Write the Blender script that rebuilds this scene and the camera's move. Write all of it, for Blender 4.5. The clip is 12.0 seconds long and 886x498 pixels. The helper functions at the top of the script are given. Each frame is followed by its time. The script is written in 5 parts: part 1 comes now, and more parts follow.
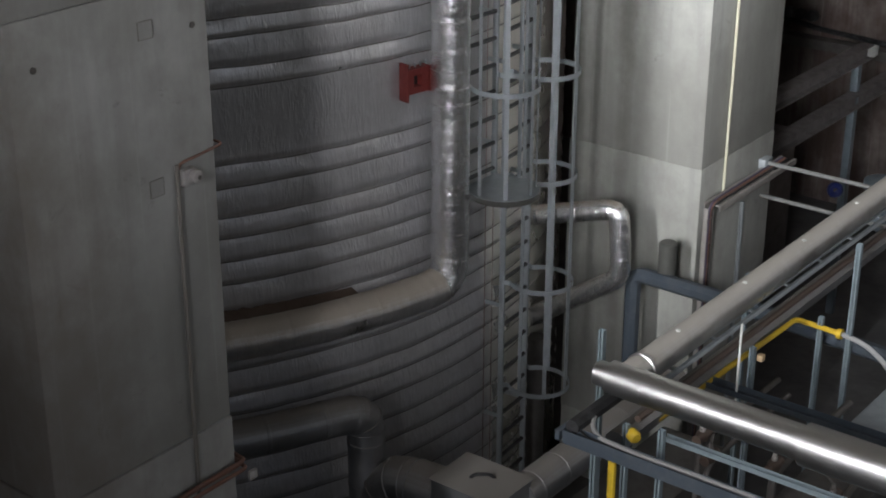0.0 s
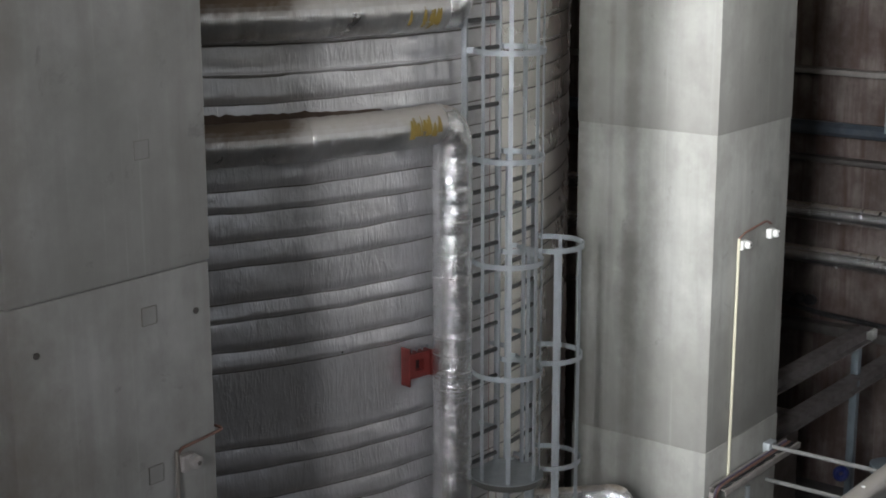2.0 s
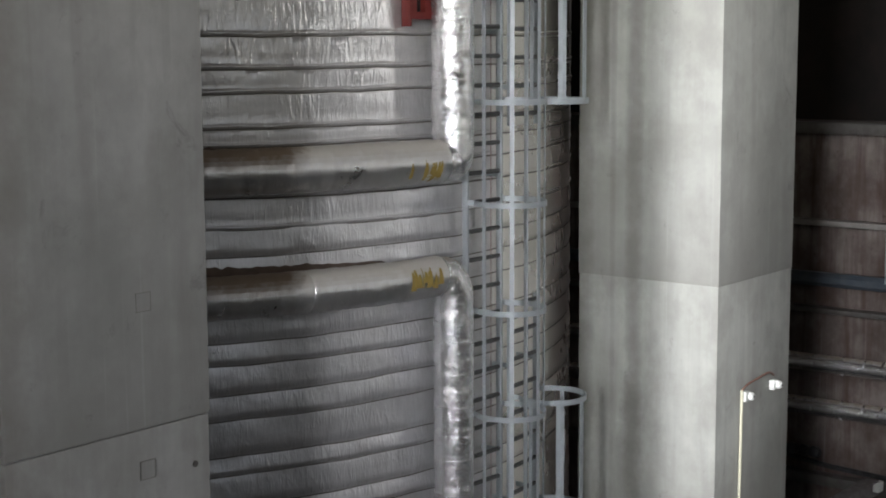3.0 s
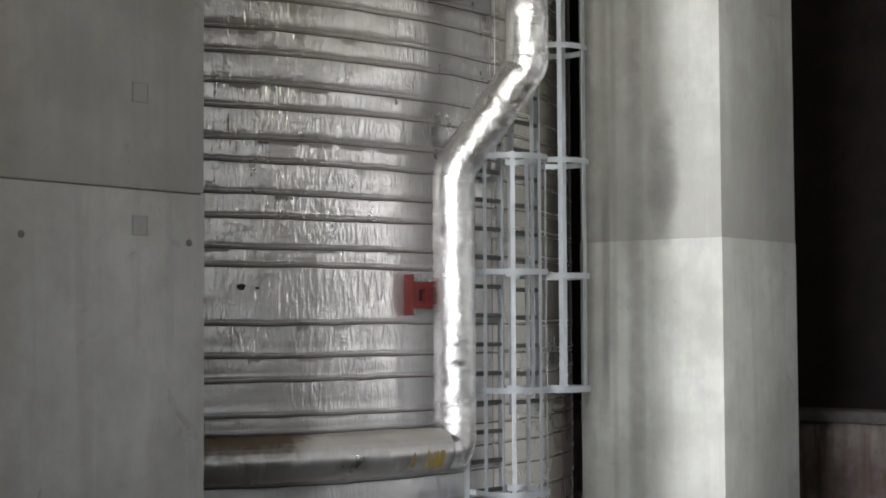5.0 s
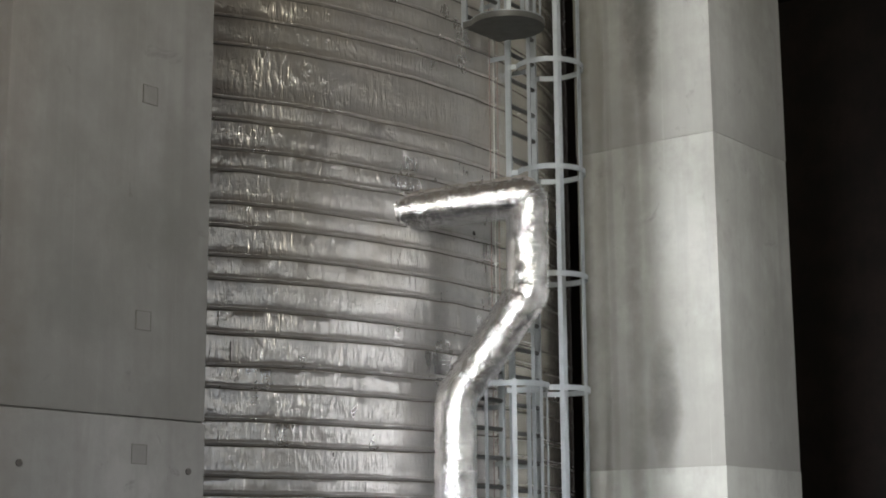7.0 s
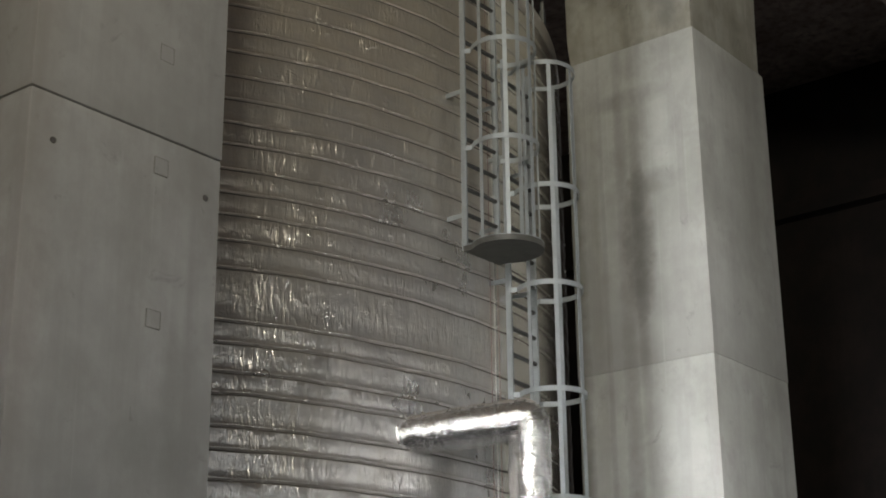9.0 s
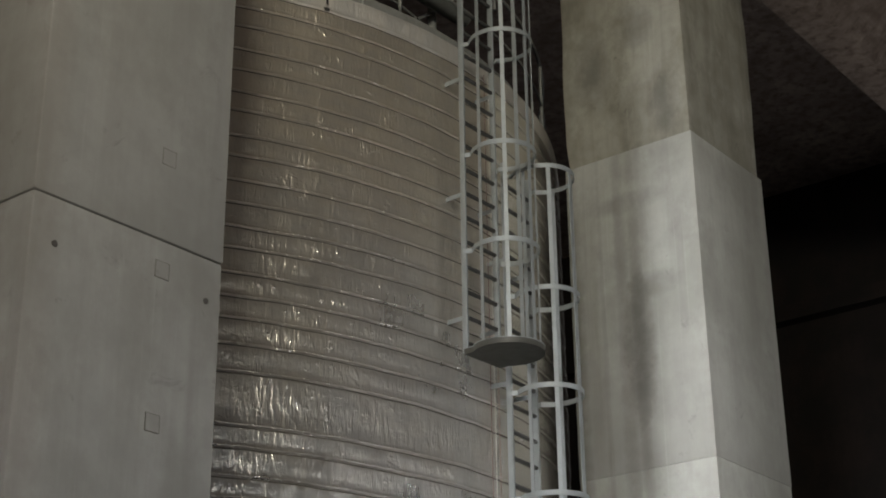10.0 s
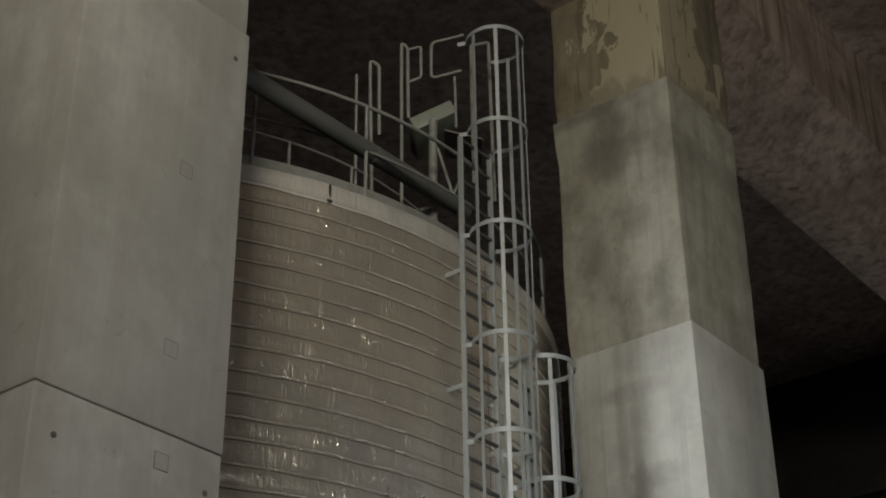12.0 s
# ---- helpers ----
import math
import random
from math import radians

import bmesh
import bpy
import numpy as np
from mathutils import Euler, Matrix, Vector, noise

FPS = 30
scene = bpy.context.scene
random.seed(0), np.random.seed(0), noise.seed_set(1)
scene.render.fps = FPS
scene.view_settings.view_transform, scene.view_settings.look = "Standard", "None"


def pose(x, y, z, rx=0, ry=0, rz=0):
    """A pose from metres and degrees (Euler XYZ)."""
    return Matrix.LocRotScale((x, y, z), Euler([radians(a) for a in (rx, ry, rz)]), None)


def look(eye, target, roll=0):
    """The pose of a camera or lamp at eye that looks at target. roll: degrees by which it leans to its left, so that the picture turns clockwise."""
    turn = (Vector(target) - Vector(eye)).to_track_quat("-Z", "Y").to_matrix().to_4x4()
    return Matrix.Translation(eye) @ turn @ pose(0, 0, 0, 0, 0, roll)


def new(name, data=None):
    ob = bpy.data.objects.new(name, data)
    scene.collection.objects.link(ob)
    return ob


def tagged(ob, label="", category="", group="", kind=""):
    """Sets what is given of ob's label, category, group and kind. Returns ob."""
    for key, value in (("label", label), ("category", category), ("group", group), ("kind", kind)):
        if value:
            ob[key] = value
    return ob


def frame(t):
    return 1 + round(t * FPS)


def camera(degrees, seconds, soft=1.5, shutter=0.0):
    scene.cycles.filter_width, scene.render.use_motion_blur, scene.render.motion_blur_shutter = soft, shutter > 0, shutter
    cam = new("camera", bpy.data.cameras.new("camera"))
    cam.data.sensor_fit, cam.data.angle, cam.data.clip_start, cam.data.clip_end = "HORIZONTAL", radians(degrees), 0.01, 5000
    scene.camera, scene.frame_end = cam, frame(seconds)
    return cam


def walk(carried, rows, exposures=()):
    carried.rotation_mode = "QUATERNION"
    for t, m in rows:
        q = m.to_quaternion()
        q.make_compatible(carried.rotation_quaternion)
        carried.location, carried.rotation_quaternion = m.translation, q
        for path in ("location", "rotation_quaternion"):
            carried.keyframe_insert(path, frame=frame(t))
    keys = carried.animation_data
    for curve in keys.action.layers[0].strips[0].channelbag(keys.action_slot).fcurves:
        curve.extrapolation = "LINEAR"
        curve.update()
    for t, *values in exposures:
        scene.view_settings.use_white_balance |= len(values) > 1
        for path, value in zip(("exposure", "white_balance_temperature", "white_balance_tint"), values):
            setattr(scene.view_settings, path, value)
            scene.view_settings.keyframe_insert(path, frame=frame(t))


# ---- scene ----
from mathutils import noise

cam = camera(31.72, 12.0, soft=1.9)
EYE = 11.0
ROWS = [  # seconds, tilt, turn, lean
    (0.0, -23.69, -0.08, -0.06),
    (0.5, -21.18, -0.07, -0.01),
    (1.0, -18.84, -0.04, 0.02),
    (1.5, -16.16, -0.03, 0.07),
    (2.0, -13.28, -0.02, 0.14),
    (2.5, -10.22, -0.01, 0.21),
    (3.0, -7.71, 0.01, 0.26),
    (3.5, -5.18, -0.00, 0.29),
    (3.7, -4.22, 0.00, 0.30),
    (5.3, 4.29, 0.03, 0.29),
    (5.5, 5.13, 0.03, 0.29),
    (6.0, 7.00, 0.04, 0.29),
    (6.5, 8.87, 0.05, 0.28),
    (6.7, 9.88, 0.05, 0.29),
    (8.3, 16.26, 0.04, 0.49),
    (8.5, 17.38, 0.04, 0.52),
    (9.0, 19.37, 0.04, 0.56),
    (9.5, 21.06, 0.03, 0.59),
    (10.0, 23.15, 0.02, 0.62),
    (10.5, 25.05, 0.01, 0.67),
    (11.0, 26.82, 0.01, 0.71),
    (11.5, 28.58, -0.01, 0.71),
    (12.0, 30.13, -0.01, 0.69),
]
walk(cam, [(t, pose(0, 0, EYE, tilt, 0, turn) @ pose(0, 0, 0, 0, lean, 0) @ pose(0, 0, 0, 90, 0, 0)) for t, tilt, turn, lean in ROWS])

# ---- plan: the building's grid runs along U and V; the eye stands at its origin ----
GRID = 52.0
U = Vector((math.cos(radians(GRID)), math.sin(radians(GRID)), 0))
V = Vector((-U.y, U.x, 0))
TANK = Vector((-4.295, 19.533, 0))
TANK_R = 5.87
TANK_TOP = 20.27


def at_grid(a, b, z=0.0):
    return U * a + V * b + Vector((0, 0, z))


def at_tank(angle, r, z=0.0):
    return TANK + Vector((math.cos(radians(angle)) * r, math.sin(radians(angle)) * r, z))


# ---- world and light ----
world = bpy.data.worlds.new("world")
scene.world = world
world.use_nodes = True
wn = world.node_tree.nodes
sky = wn.new("ShaderNodeTexSky")
sky.sky_type, sky.sun_disc = "NISHITA", False
sky.sun_elevation, sky.sun_rotation = radians(35), radians(200)
wn["Background"].inputs["Strength"].default_value = 0.08
world.node_tree.links.new(sky.outputs["Color"], wn["Background"].inputs["Color"])


def area_light(name, place, towards, width, height, power, colour):
    data = bpy.data.lights.new(name, "AREA")
    data.shape, data.size, data.size_y, data.energy, data.color = "RECTANGLE", width, height, power, colour
    ob = new(name, data)
    ob.matrix_world = look(place, towards)
    return ob


def slit(name, place, towards, width, height, power, spread, colour):
    ob = area_light(name, place, towards, width, height, power, colour)
    ob.data.spread = radians(spread)
    return ob


slit("daylight_slit", at_grid(-13.7, -3.9, 14.3), at_grid(15.0, 1.0, 9.0), 2.1, 9.4, 980, 50, (0.985, 1.0, 1.05))
slit("daylight_slit", at_grid(-13.7, -3.9, 4.6), at_grid(15.0, 2.0, 4.6), 2.0, 8.0, 70, 56, (0.98, 0.99, 1.1))
slit("daylight_slit", at_grid(-13.7, 6.15, 14.3), at_grid(15.0, 6.6, 9.0), 0.3, 9.4, 880, 52, (0.99, 1.0, 1.04))
slit("unseen_south_light", at_grid(19.2, -13.7, 17.2), at_grid(10.5, 10.0, 13.0), 1.4, 4.0, 29, 66, (1.0, 0.99, 0.96))
slit("unseen_south_light", at_grid(24.4, -13.7, 12.2), at_grid(11.0, 9.5, 10.0), 2.0, 5.0, 44, 60, (1.0, 0.99, 0.97))
# Two added fills for the grey column and the tank's left part.
slit("unseen_south_light", at_grid(-4.0, -13.7, 16.6), at_grid(4.0, 8.0, 17.5), 5.0, 7.8, 27, 72, (1.08, 0.99, 0.9))
slit("unseen_south_light", at_grid(4.5, -13.7, 14.4), at_grid(7.5, 9.0, 9.0), 8.0, 9.0, 17, 78, (1.08, 0.99, 0.93))
# Added fill that brightens the tank's right edge.
area_light("east_fill", at_grid(33.7, 2.5, 10.0), at_grid(0, 2.5, 10.0), 4.4, 11.0, 380, (1.0, 0.99, 0.98))
# Added warm fill for the column tops and the ceiling.
slit("high_fill", at_grid(-13.7, -9.0, 21.5), at_grid(6.0, 9.5, 23.5), 5.5, 3.6, 540, 56, (0.93, 0.87, 0.71))

# ---- materials ----


def material(name, base, rough=0.6, metal=0.0):
    m = bpy.data.materials.new(name)
    m.use_nodes = True
    b = m.node_tree.nodes["Principled BSDF"]
    b.inputs["Base Color"].default_value = (*base, 1)
    b.inputs["Roughness"].default_value = rough
    b.inputs["Metallic"].default_value = metal
    return m


class Nodes:
    """Short writing of a material's nodes."""

    def __init__(self, m):
        self.t = m.node_tree
        self.b = self.t.nodes["Principled BSDF"]
        self.xyz = self.add("ShaderNodeTexCoord").outputs["Object"]

    def add(self, kind, **values):
        n = self.t.nodes.new(kind)
        for k, v in values.items():
            n.inputs[k.replace("_", " ")].default_value = v
        return n

    def link(self, a, b):
        self.t.links.new(a, b)

    def scaled(self, sx, sy, sz):
        n = self.add("ShaderNodeMapping")
        n.inputs["Scale"].default_value = (sx, sy, sz)
        self.link(self.xyz, n.inputs["Vector"])
        return n.outputs["Vector"]

    def noise(self, vec, scale, detail=4.0, rough=0.55, distort=0.0):
        n = self.add("ShaderNodeTexNoise", Scale=scale, Detail=detail, Roughness=rough, Distortion=distort)
        self.link(vec, n.inputs["Vector"])
        return n.outputs["Fac"]

    def ramp(self, fac, stops):
        n = self.add("ShaderNodeValToRGB")
        e = n.color_ramp.elements
        while len(e) < len(stops):
            e.new(0.5)
        for el, (p, c) in zip(e, stops):
            el.position, el.color = p, (*c, 1) if len(c) == 3 else c
        self.link(fac, n.inputs["Fac"])
        return n.outputs["Color"]

    def mix(self, fac, a, b, mode="MIX"):
        n = self.add("ShaderNodeMix")
        n.data_type, n.blend_type = "RGBA", mode
        for sock, val in ((n.inputs["Factor"], fac), (n.inputs["A"], a), (n.inputs["B"], b)):
            if isinstance(val, (int, float)):
                sock.default_value = val
            elif isinstance(val, tuple):
                sock.default_value = (*val, 1)
            else:
                self.link(val, sock)
        return n.outputs["Result"]

    def math(self, op, a, b=0.0):
        n = self.add("ShaderNodeMath")
        n.operation = op
        for sock, val in zip(n.inputs, (a, b)):
            if isinstance(val, (int, float)):
                sock.default_value = val
            else:
                self.link(val, sock)
        return n.outputs["Value"]

    def bump(self, height, strength, distance):
        n = self.add("ShaderNodeBump", Strength=strength, Distance=distance)
        self.link(height, n.inputs["Height"])
        self.link(n.outputs["Normal"], self.b.inputs["Normal"])


def g(v):
    return (v, v, v)


def concrete(name, light, dark, stain_shade, streak=0.5, cast=0.0, board=0.04):
    m = material(name, light, 0.85)
    n = Nodes(m)
    big = n.noise(n.xyz, 0.75, 5, 0.62)
    fine = n.noise(n.xyz, 9.0, 6, 0.65)
    runs = n.noise(n.scaled(5.0, 5.0, 0.4), 1.0, 4, 0.6, 0.2)
    mid = n.noise(n.scaled(1.0, 1.0, 0.7), 2.0, 6, 0.66)
    c = n.mix(n.ramp(big, [(0.38, g(0)), (0.62, g(1))]), dark, light)
    c = n.mix(n.math("MULTIPLY", n.ramp(mid, [(0.47, g(0)), (0.68, g(1))]), 0.55), c, stain_shade)
    c = n.mix(n.math("MULTIPLY", n.ramp(runs, [(0.45, g(0)), (0.75, g(1))]), streak), c, stain_shade)
    c = n.mix(n.math("MULTIPLY", n.ramp(fine, [(0.3, g(0)), (0.8, g(1))]), 0.22), c, stain_shade)
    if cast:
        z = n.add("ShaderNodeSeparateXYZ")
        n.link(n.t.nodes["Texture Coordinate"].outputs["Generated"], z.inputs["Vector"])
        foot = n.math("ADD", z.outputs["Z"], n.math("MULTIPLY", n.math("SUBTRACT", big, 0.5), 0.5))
        c = n.mix(n.math("MULTIPLY", n.ramp(foot, [(0.0, g(1)), (0.55, g(0))]), cast), c, stain_shade)
    marks = n.ramp(n.noise(n.scaled(1.0, 1.0, 0.8), 3.4, 6, 0.7, 0.8), [(0.62, g(0)), (0.7, g(1))])
    c = n.mix(n.math("MULTIPLY", marks, 0.8 * streak), c, tuple(k * 0.6 for k in stain_shade))
    drips = n.ramp(n.noise(n.scaled(16.0, 16.0, 0.25), 1.0, 3, 0.6), [(0.62, g(0)), (0.7, g(1))])
    c = n.mix(n.math("MULTIPLY", drips, 0.3 * streak), c, tuple(min(1.0, k * 1.25) for k in light))
    boards = n.ramp(n.noise(n.scaled(0.4, 0.4, 9.0), 1.0, 2, 0.5), [(0.55, g(0)), (0.66, g(1))])
    c = n.mix(n.math("MULTIPLY", boards, board), c, stain_shade)
    rnd = n.add("ShaderNodeObjectInfo").outputs["Random"]
    c = n.mix(n.math("MULTIPLY", rnd, 0.14), c, stain_shade)
    n.link(c, n.b.inputs["Base Color"])
    h = n.math("ADD", n.math("MULTIPLY", fine, 0.5), n.noise(n.xyz, 60.0, 3))
    n.bump(h, 0.25, 0.004)
    return m


def foil(name, base, rough, crinkle=1.0, wrap=4.0, dirt=(0.16, 0.12, 0.09), dirty=0.5, settled=None, level=(0.25, 0.75), film=0.0, folds=0.0):
    """Aluminium-faced insulation: crinkled, dusty, with upright creases; settled: the colour of dust lying on top."""
    m = material(name, base, rough, 1.0)
    n = Nodes(m)
    creases = n.noise(n.scaled(9.0, 9.0, 2.2), wrap * 0.45, 5, 0.6, 0.6)
    small = n.noise(n.scaled(1.0, 1.0, 0.7), wrap * 5.0, 5, 0.62)
    big = n.noise(n.xyz, 0.7, 4, 0.6)
    dust = n.noise(n.scaled(1.5, 1.5, 0.5), 2.2, 6, 0.65)
    d = n.math("ADD", n.math("MULTIPLY", n.ramp(dust, [(0.42, g(0)), (0.72, g(1))]), dirty), film)
    c = n.mix(d, base, dirt)
    c = n.mix(n.math("MULTIPLY", big, 0.25), c, tuple(k * 0.6 for k in base))
    if settled:
        up = n.add("ShaderNodeSeparateXYZ")
        n.link(n.add("ShaderNodeNewGeometry").outputs["True Normal"], up.inputs["Vector"])
        edge = n.math("ADD", up.outputs["Z"], n.math("MULTIPLY", n.math("SUBTRACT", n.noise(n.xyz, 7.0, 5, 0.7), 0.5), 0.7))
        s = n.ramp(edge, [(level[0], g(0)), (level[1], g(1))])
        c = n.mix(s, c, settled)
        d = n.math("MAXIMUM", d, s)
    n.link(c, n.b.inputs["Base Color"])
    n.link(n.math("ADD", n.math("MULTIPLY", d, 0.4), n.math("ADD", n.math("MULTIPLY", big, 0.2), rough - 0.1)), n.b.inputs["Roughness"])
    n.link(n.math("SUBTRACT", 1.0, n.math("MULTIPLY", d, 0.9)), n.b.inputs["Metallic"])
    tiny = n.noise(n.scaled(1.0, 1.0, 0.6), wrap * 17.0, 4, 0.6)
    h = n.math("ADD", n.math("MULTIPLY", creases, 1.0), n.math("ADD", n.math("MULTIPLY", small, 0.5), n.math("MULTIPLY", tiny, 0.16)))
    for scale, k in ((10.0, 1.0), (23.0, 0.45)) if folds else ():
        f = n.noise(n.xyz, scale, 2, 0.5, 0.4)
        fold = n.math("MAXIMUM", n.math("SUBTRACT", 1.0, n.math("MULTIPLY", n.math("ABSOLUTE", n.math("SUBTRACT", f, 0.5)), 8.0)), 0.0)
        h = n.math("ADD", h, n.math("MULTIPLY", fold, k * folds))
    n.bump(h, 0.8 * crinkle, 0.016)
    return m


def wrap_foil(name, base, rough, dirt, dirty, film, tint_top):
    """Aluminium-faced sheet drawn round a tank band by band, with short upright wrinkles and scuffs."""
    m = material(name, base, rough, 1.0)
    n = Nodes(m)
    big = n.noise(n.xyz, 0.7, 4, 0.6)
    shift = n.add("ShaderNodeVectorMath")
    shift.operation = "ADD"
    n.link(n.xyz, shift.inputs[0])
    n.link(n.math("MULTIPLY", n.add("ShaderNodeObjectInfo").outputs["Random"], 90.0), shift.inputs[1])
    n.xyz = shift.outputs["Vector"]
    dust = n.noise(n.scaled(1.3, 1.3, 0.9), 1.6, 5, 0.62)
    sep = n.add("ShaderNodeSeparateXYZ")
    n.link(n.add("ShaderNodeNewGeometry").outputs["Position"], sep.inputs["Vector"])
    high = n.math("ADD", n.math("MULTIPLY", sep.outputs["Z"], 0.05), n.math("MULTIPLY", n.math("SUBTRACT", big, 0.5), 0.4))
    # Thicker tint towards the top stands in for brown surroundings mirrored there.
    film_and_tint = n.math("ADD", n.math("MULTIPLY", n.ramp(high, [(0.5, g(0)), (0.95, g(1))]), tint_top - film), film)
    d = n.math("ADD", n.math("MULTIPLY", n.ramp(dust, [(0.35, g(0)), (0.8, g(1))]), dirty), film_and_tint)
    up = n.add("ShaderNodeSeparateXYZ")
    n.link(n.add("ShaderNodeNewGeometry").outputs["True Normal"], up.inputs["Vector"])
    d = n.math("MAXIMUM", d, n.math("MULTIPLY", n.ramp(up.outputs["Z"], [(0.1, g(0)), (0.5, g(1))]), 0.5))
    runs = n.ramp(n.noise(n.scaled(10.0, 10.0, 1.1), 1.0, 4, 0.65), [(0.5, g(0)), (0.72, g(1))])
    d = n.math("ADD", d, n.math("MULTIPLY", runs, 0.14))
    grime = n.ramp(n.math("ADD", n.math("MULTIPLY", sep.outputs["Z"], 0.05), n.math("MULTIPLY", n.math("SUBTRACT", big, 0.5), 0.12)), [(0.49, g(1)), (0.62, g(0))])
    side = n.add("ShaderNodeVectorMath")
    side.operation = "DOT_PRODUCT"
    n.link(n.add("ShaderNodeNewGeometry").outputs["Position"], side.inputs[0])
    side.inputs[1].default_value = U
    # Past the ladder the pale column's reflection is put into the foil's colour.
    pale_side = n.ramp(n.math("ADD", n.math("SUBTRACT", side.outputs["Value"], 12.9), n.math("MULTIPLY", n.math("SUBTRACT", big, 0.5), 0.5)), [(0.1, g(0)), (0.3, g(1))])
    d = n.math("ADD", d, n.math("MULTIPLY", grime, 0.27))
    d = n.math("MULTIPLY", d, n.math("SUBTRACT", 1.0, n.math("MULTIPLY", pale_side, 0.7)))
    dirt = n.mix(grime, dirt, (0.31, 0.295, 0.295))
    # The mirrored brown is put into the upper foil's own colour.
    brown_top = n.ramp(high, [(0.68, g(0)), (0.94, g(1))])
    brown = n.mix(brown_top, dirt, (0.31, 0.24, 0.13))
    base = n.mix(n.math("MULTIPLY", brown_top, 0.6), base, (0.74, 0.675, 0.56))
    c = n.mix(d, n.mix(pale_side, base, (0.9, 0.88, 0.84)), n.mix(pale_side, brown, (0.64, 0.61, 0.54)))
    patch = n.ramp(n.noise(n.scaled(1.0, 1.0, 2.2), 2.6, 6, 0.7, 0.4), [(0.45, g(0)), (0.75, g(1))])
    c = n.mix(n.math("MULTIPLY", n.math("MULTIPLY", patch, 0.42), n.math("SUBTRACT", 1.0, pale_side)), c, (0.4, 0.395, 0.395))
    n.link(c, n.b.inputs["Base Color"])
    n.link(n.math("ADD", n.math("MULTIPLY", d, 0.3), n.math("ADD", n.math("MULTIPLY", big, 0.16), n.math("ADD", n.math("MULTIPLY", grime, 0.02), rough - 0.08))), n.b.inputs["Roughness"])
    n.link(n.math("SUBTRACT", 1.0, n.math("MULTIPLY", d, 0.9)), n.b.inputs["Metallic"])

    def ridge(vec, scale, sharp):
        f = n.noise(vec, scale, 2, 0.5, 0.3)
        return n.math("MAXIMUM", n.math("SUBTRACT", 1.0, n.math("MULTIPLY", n.math("ABSOLUTE", n.math("SUBTRACT", f, 0.5)), sharp)), 0.0)
    some = n.ramp(n.noise(n.scaled(1.0, 1.0, 1.6), 2.3, 4, 0.6), [(0.38, g(0.25)), (0.66, g(1))])
    upright = n.math("MULTIPLY", ridge(n.scaled(12.0, 12.0, 2.6), 1.0, 7.0), some)
    fine = n.math("MULTIPLY", ridge(n.scaled(26.0, 26.0, 6.5), 1.0, 5.0), n.math("MULTIPLY", some, 0.42))
    soft = n.math("MULTIPLY", n.noise(n.scaled(1.0, 1.0, 0.8), 7.0, 4, 0.55), 0.95)
    scuff = n.math("MULTIPLY", n.noise(n.scaled(1.0, 1.0, 0.7), 38.0, 4, 0.62), 0.2)
    rare = n.ramp(n.noise(n.scaled(1.0, 1.0, 1.3), 3.4, 3, 0.6, 0.5), [(0.55, g(0)), (0.64, g(1))])
    crease = n.math("MULTIPLY", ridge(n.scaled(9.0, 9.0, 1.5), 1.0, 15.0), n.math("MULTIPLY", rare, n.math("ADD", n.math("MULTIPLY", brown_top, 0.75), 0.7)))
    dent = n.math("MULTIPLY", n.ramp(n.noise(n.scaled(1.0, 1.0, 1.5), 15.0, 3, 0.6, 0.8), [(0.56, g(0)), (0.7, g(1))]), 0.22)
    relief = n.math("ADD", n.math("ADD", n.math("ADD", upright, fine), n.math("ADD", crease, dent)), n.math("ADD", soft, scuff))
    taut = n.math("MULTIPLY", n.math("SUBTRACT", 1.0, n.math("MULTIPLY", grime, 0.42)), n.math("SUBTRACT", 1.0, n.math("MULTIPLY", pale_side, 0.8)))
    n.bump(n.math("MULTIPLY", relief, taut), 1.0, 0.0056)
    return m


def painted(name, base, rough=0.5, metal=0.0, wear=(0.2, 0.2, 0.2), amount=0.3, scale=6.0):
    m = material(name, base, rough, metal)
    n = Nodes(m)
    w = n.noise(n.xyz, scale, 6, 0.65)
    k = n.math("MULTIPLY", n.ramp(w, [(0.45, g(0)), (0.75, g(1))]), amount)
    n.link(n.mix(k, base, wear), n.b.inputs["Base Color"])
    n.link(n.math("ADD", n.math("MULTIPLY", w, 0.3), rough - 0.15), n.b.inputs["Roughness"])
    n.bump(n.noise(n.xyz, 40.0, 3), 0.1, 0.002)
    return m


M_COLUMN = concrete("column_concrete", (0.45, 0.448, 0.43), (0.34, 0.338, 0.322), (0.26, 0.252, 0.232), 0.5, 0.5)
M_PATCH = concrete("filled_patch_concrete", (0.36, 0.355, 0.34), (0.3, 0.295, 0.28), (0.24, 0.235, 0.215), 0.3)
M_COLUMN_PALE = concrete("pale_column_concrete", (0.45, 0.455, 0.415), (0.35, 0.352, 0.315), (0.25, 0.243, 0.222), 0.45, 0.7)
M_COLUMN_HIGH = concrete("stained_concrete", (0.42, 0.41, 0.35), (0.27, 0.258, 0.21), (0.14, 0.13, 0.1), 0.45, 0.3)


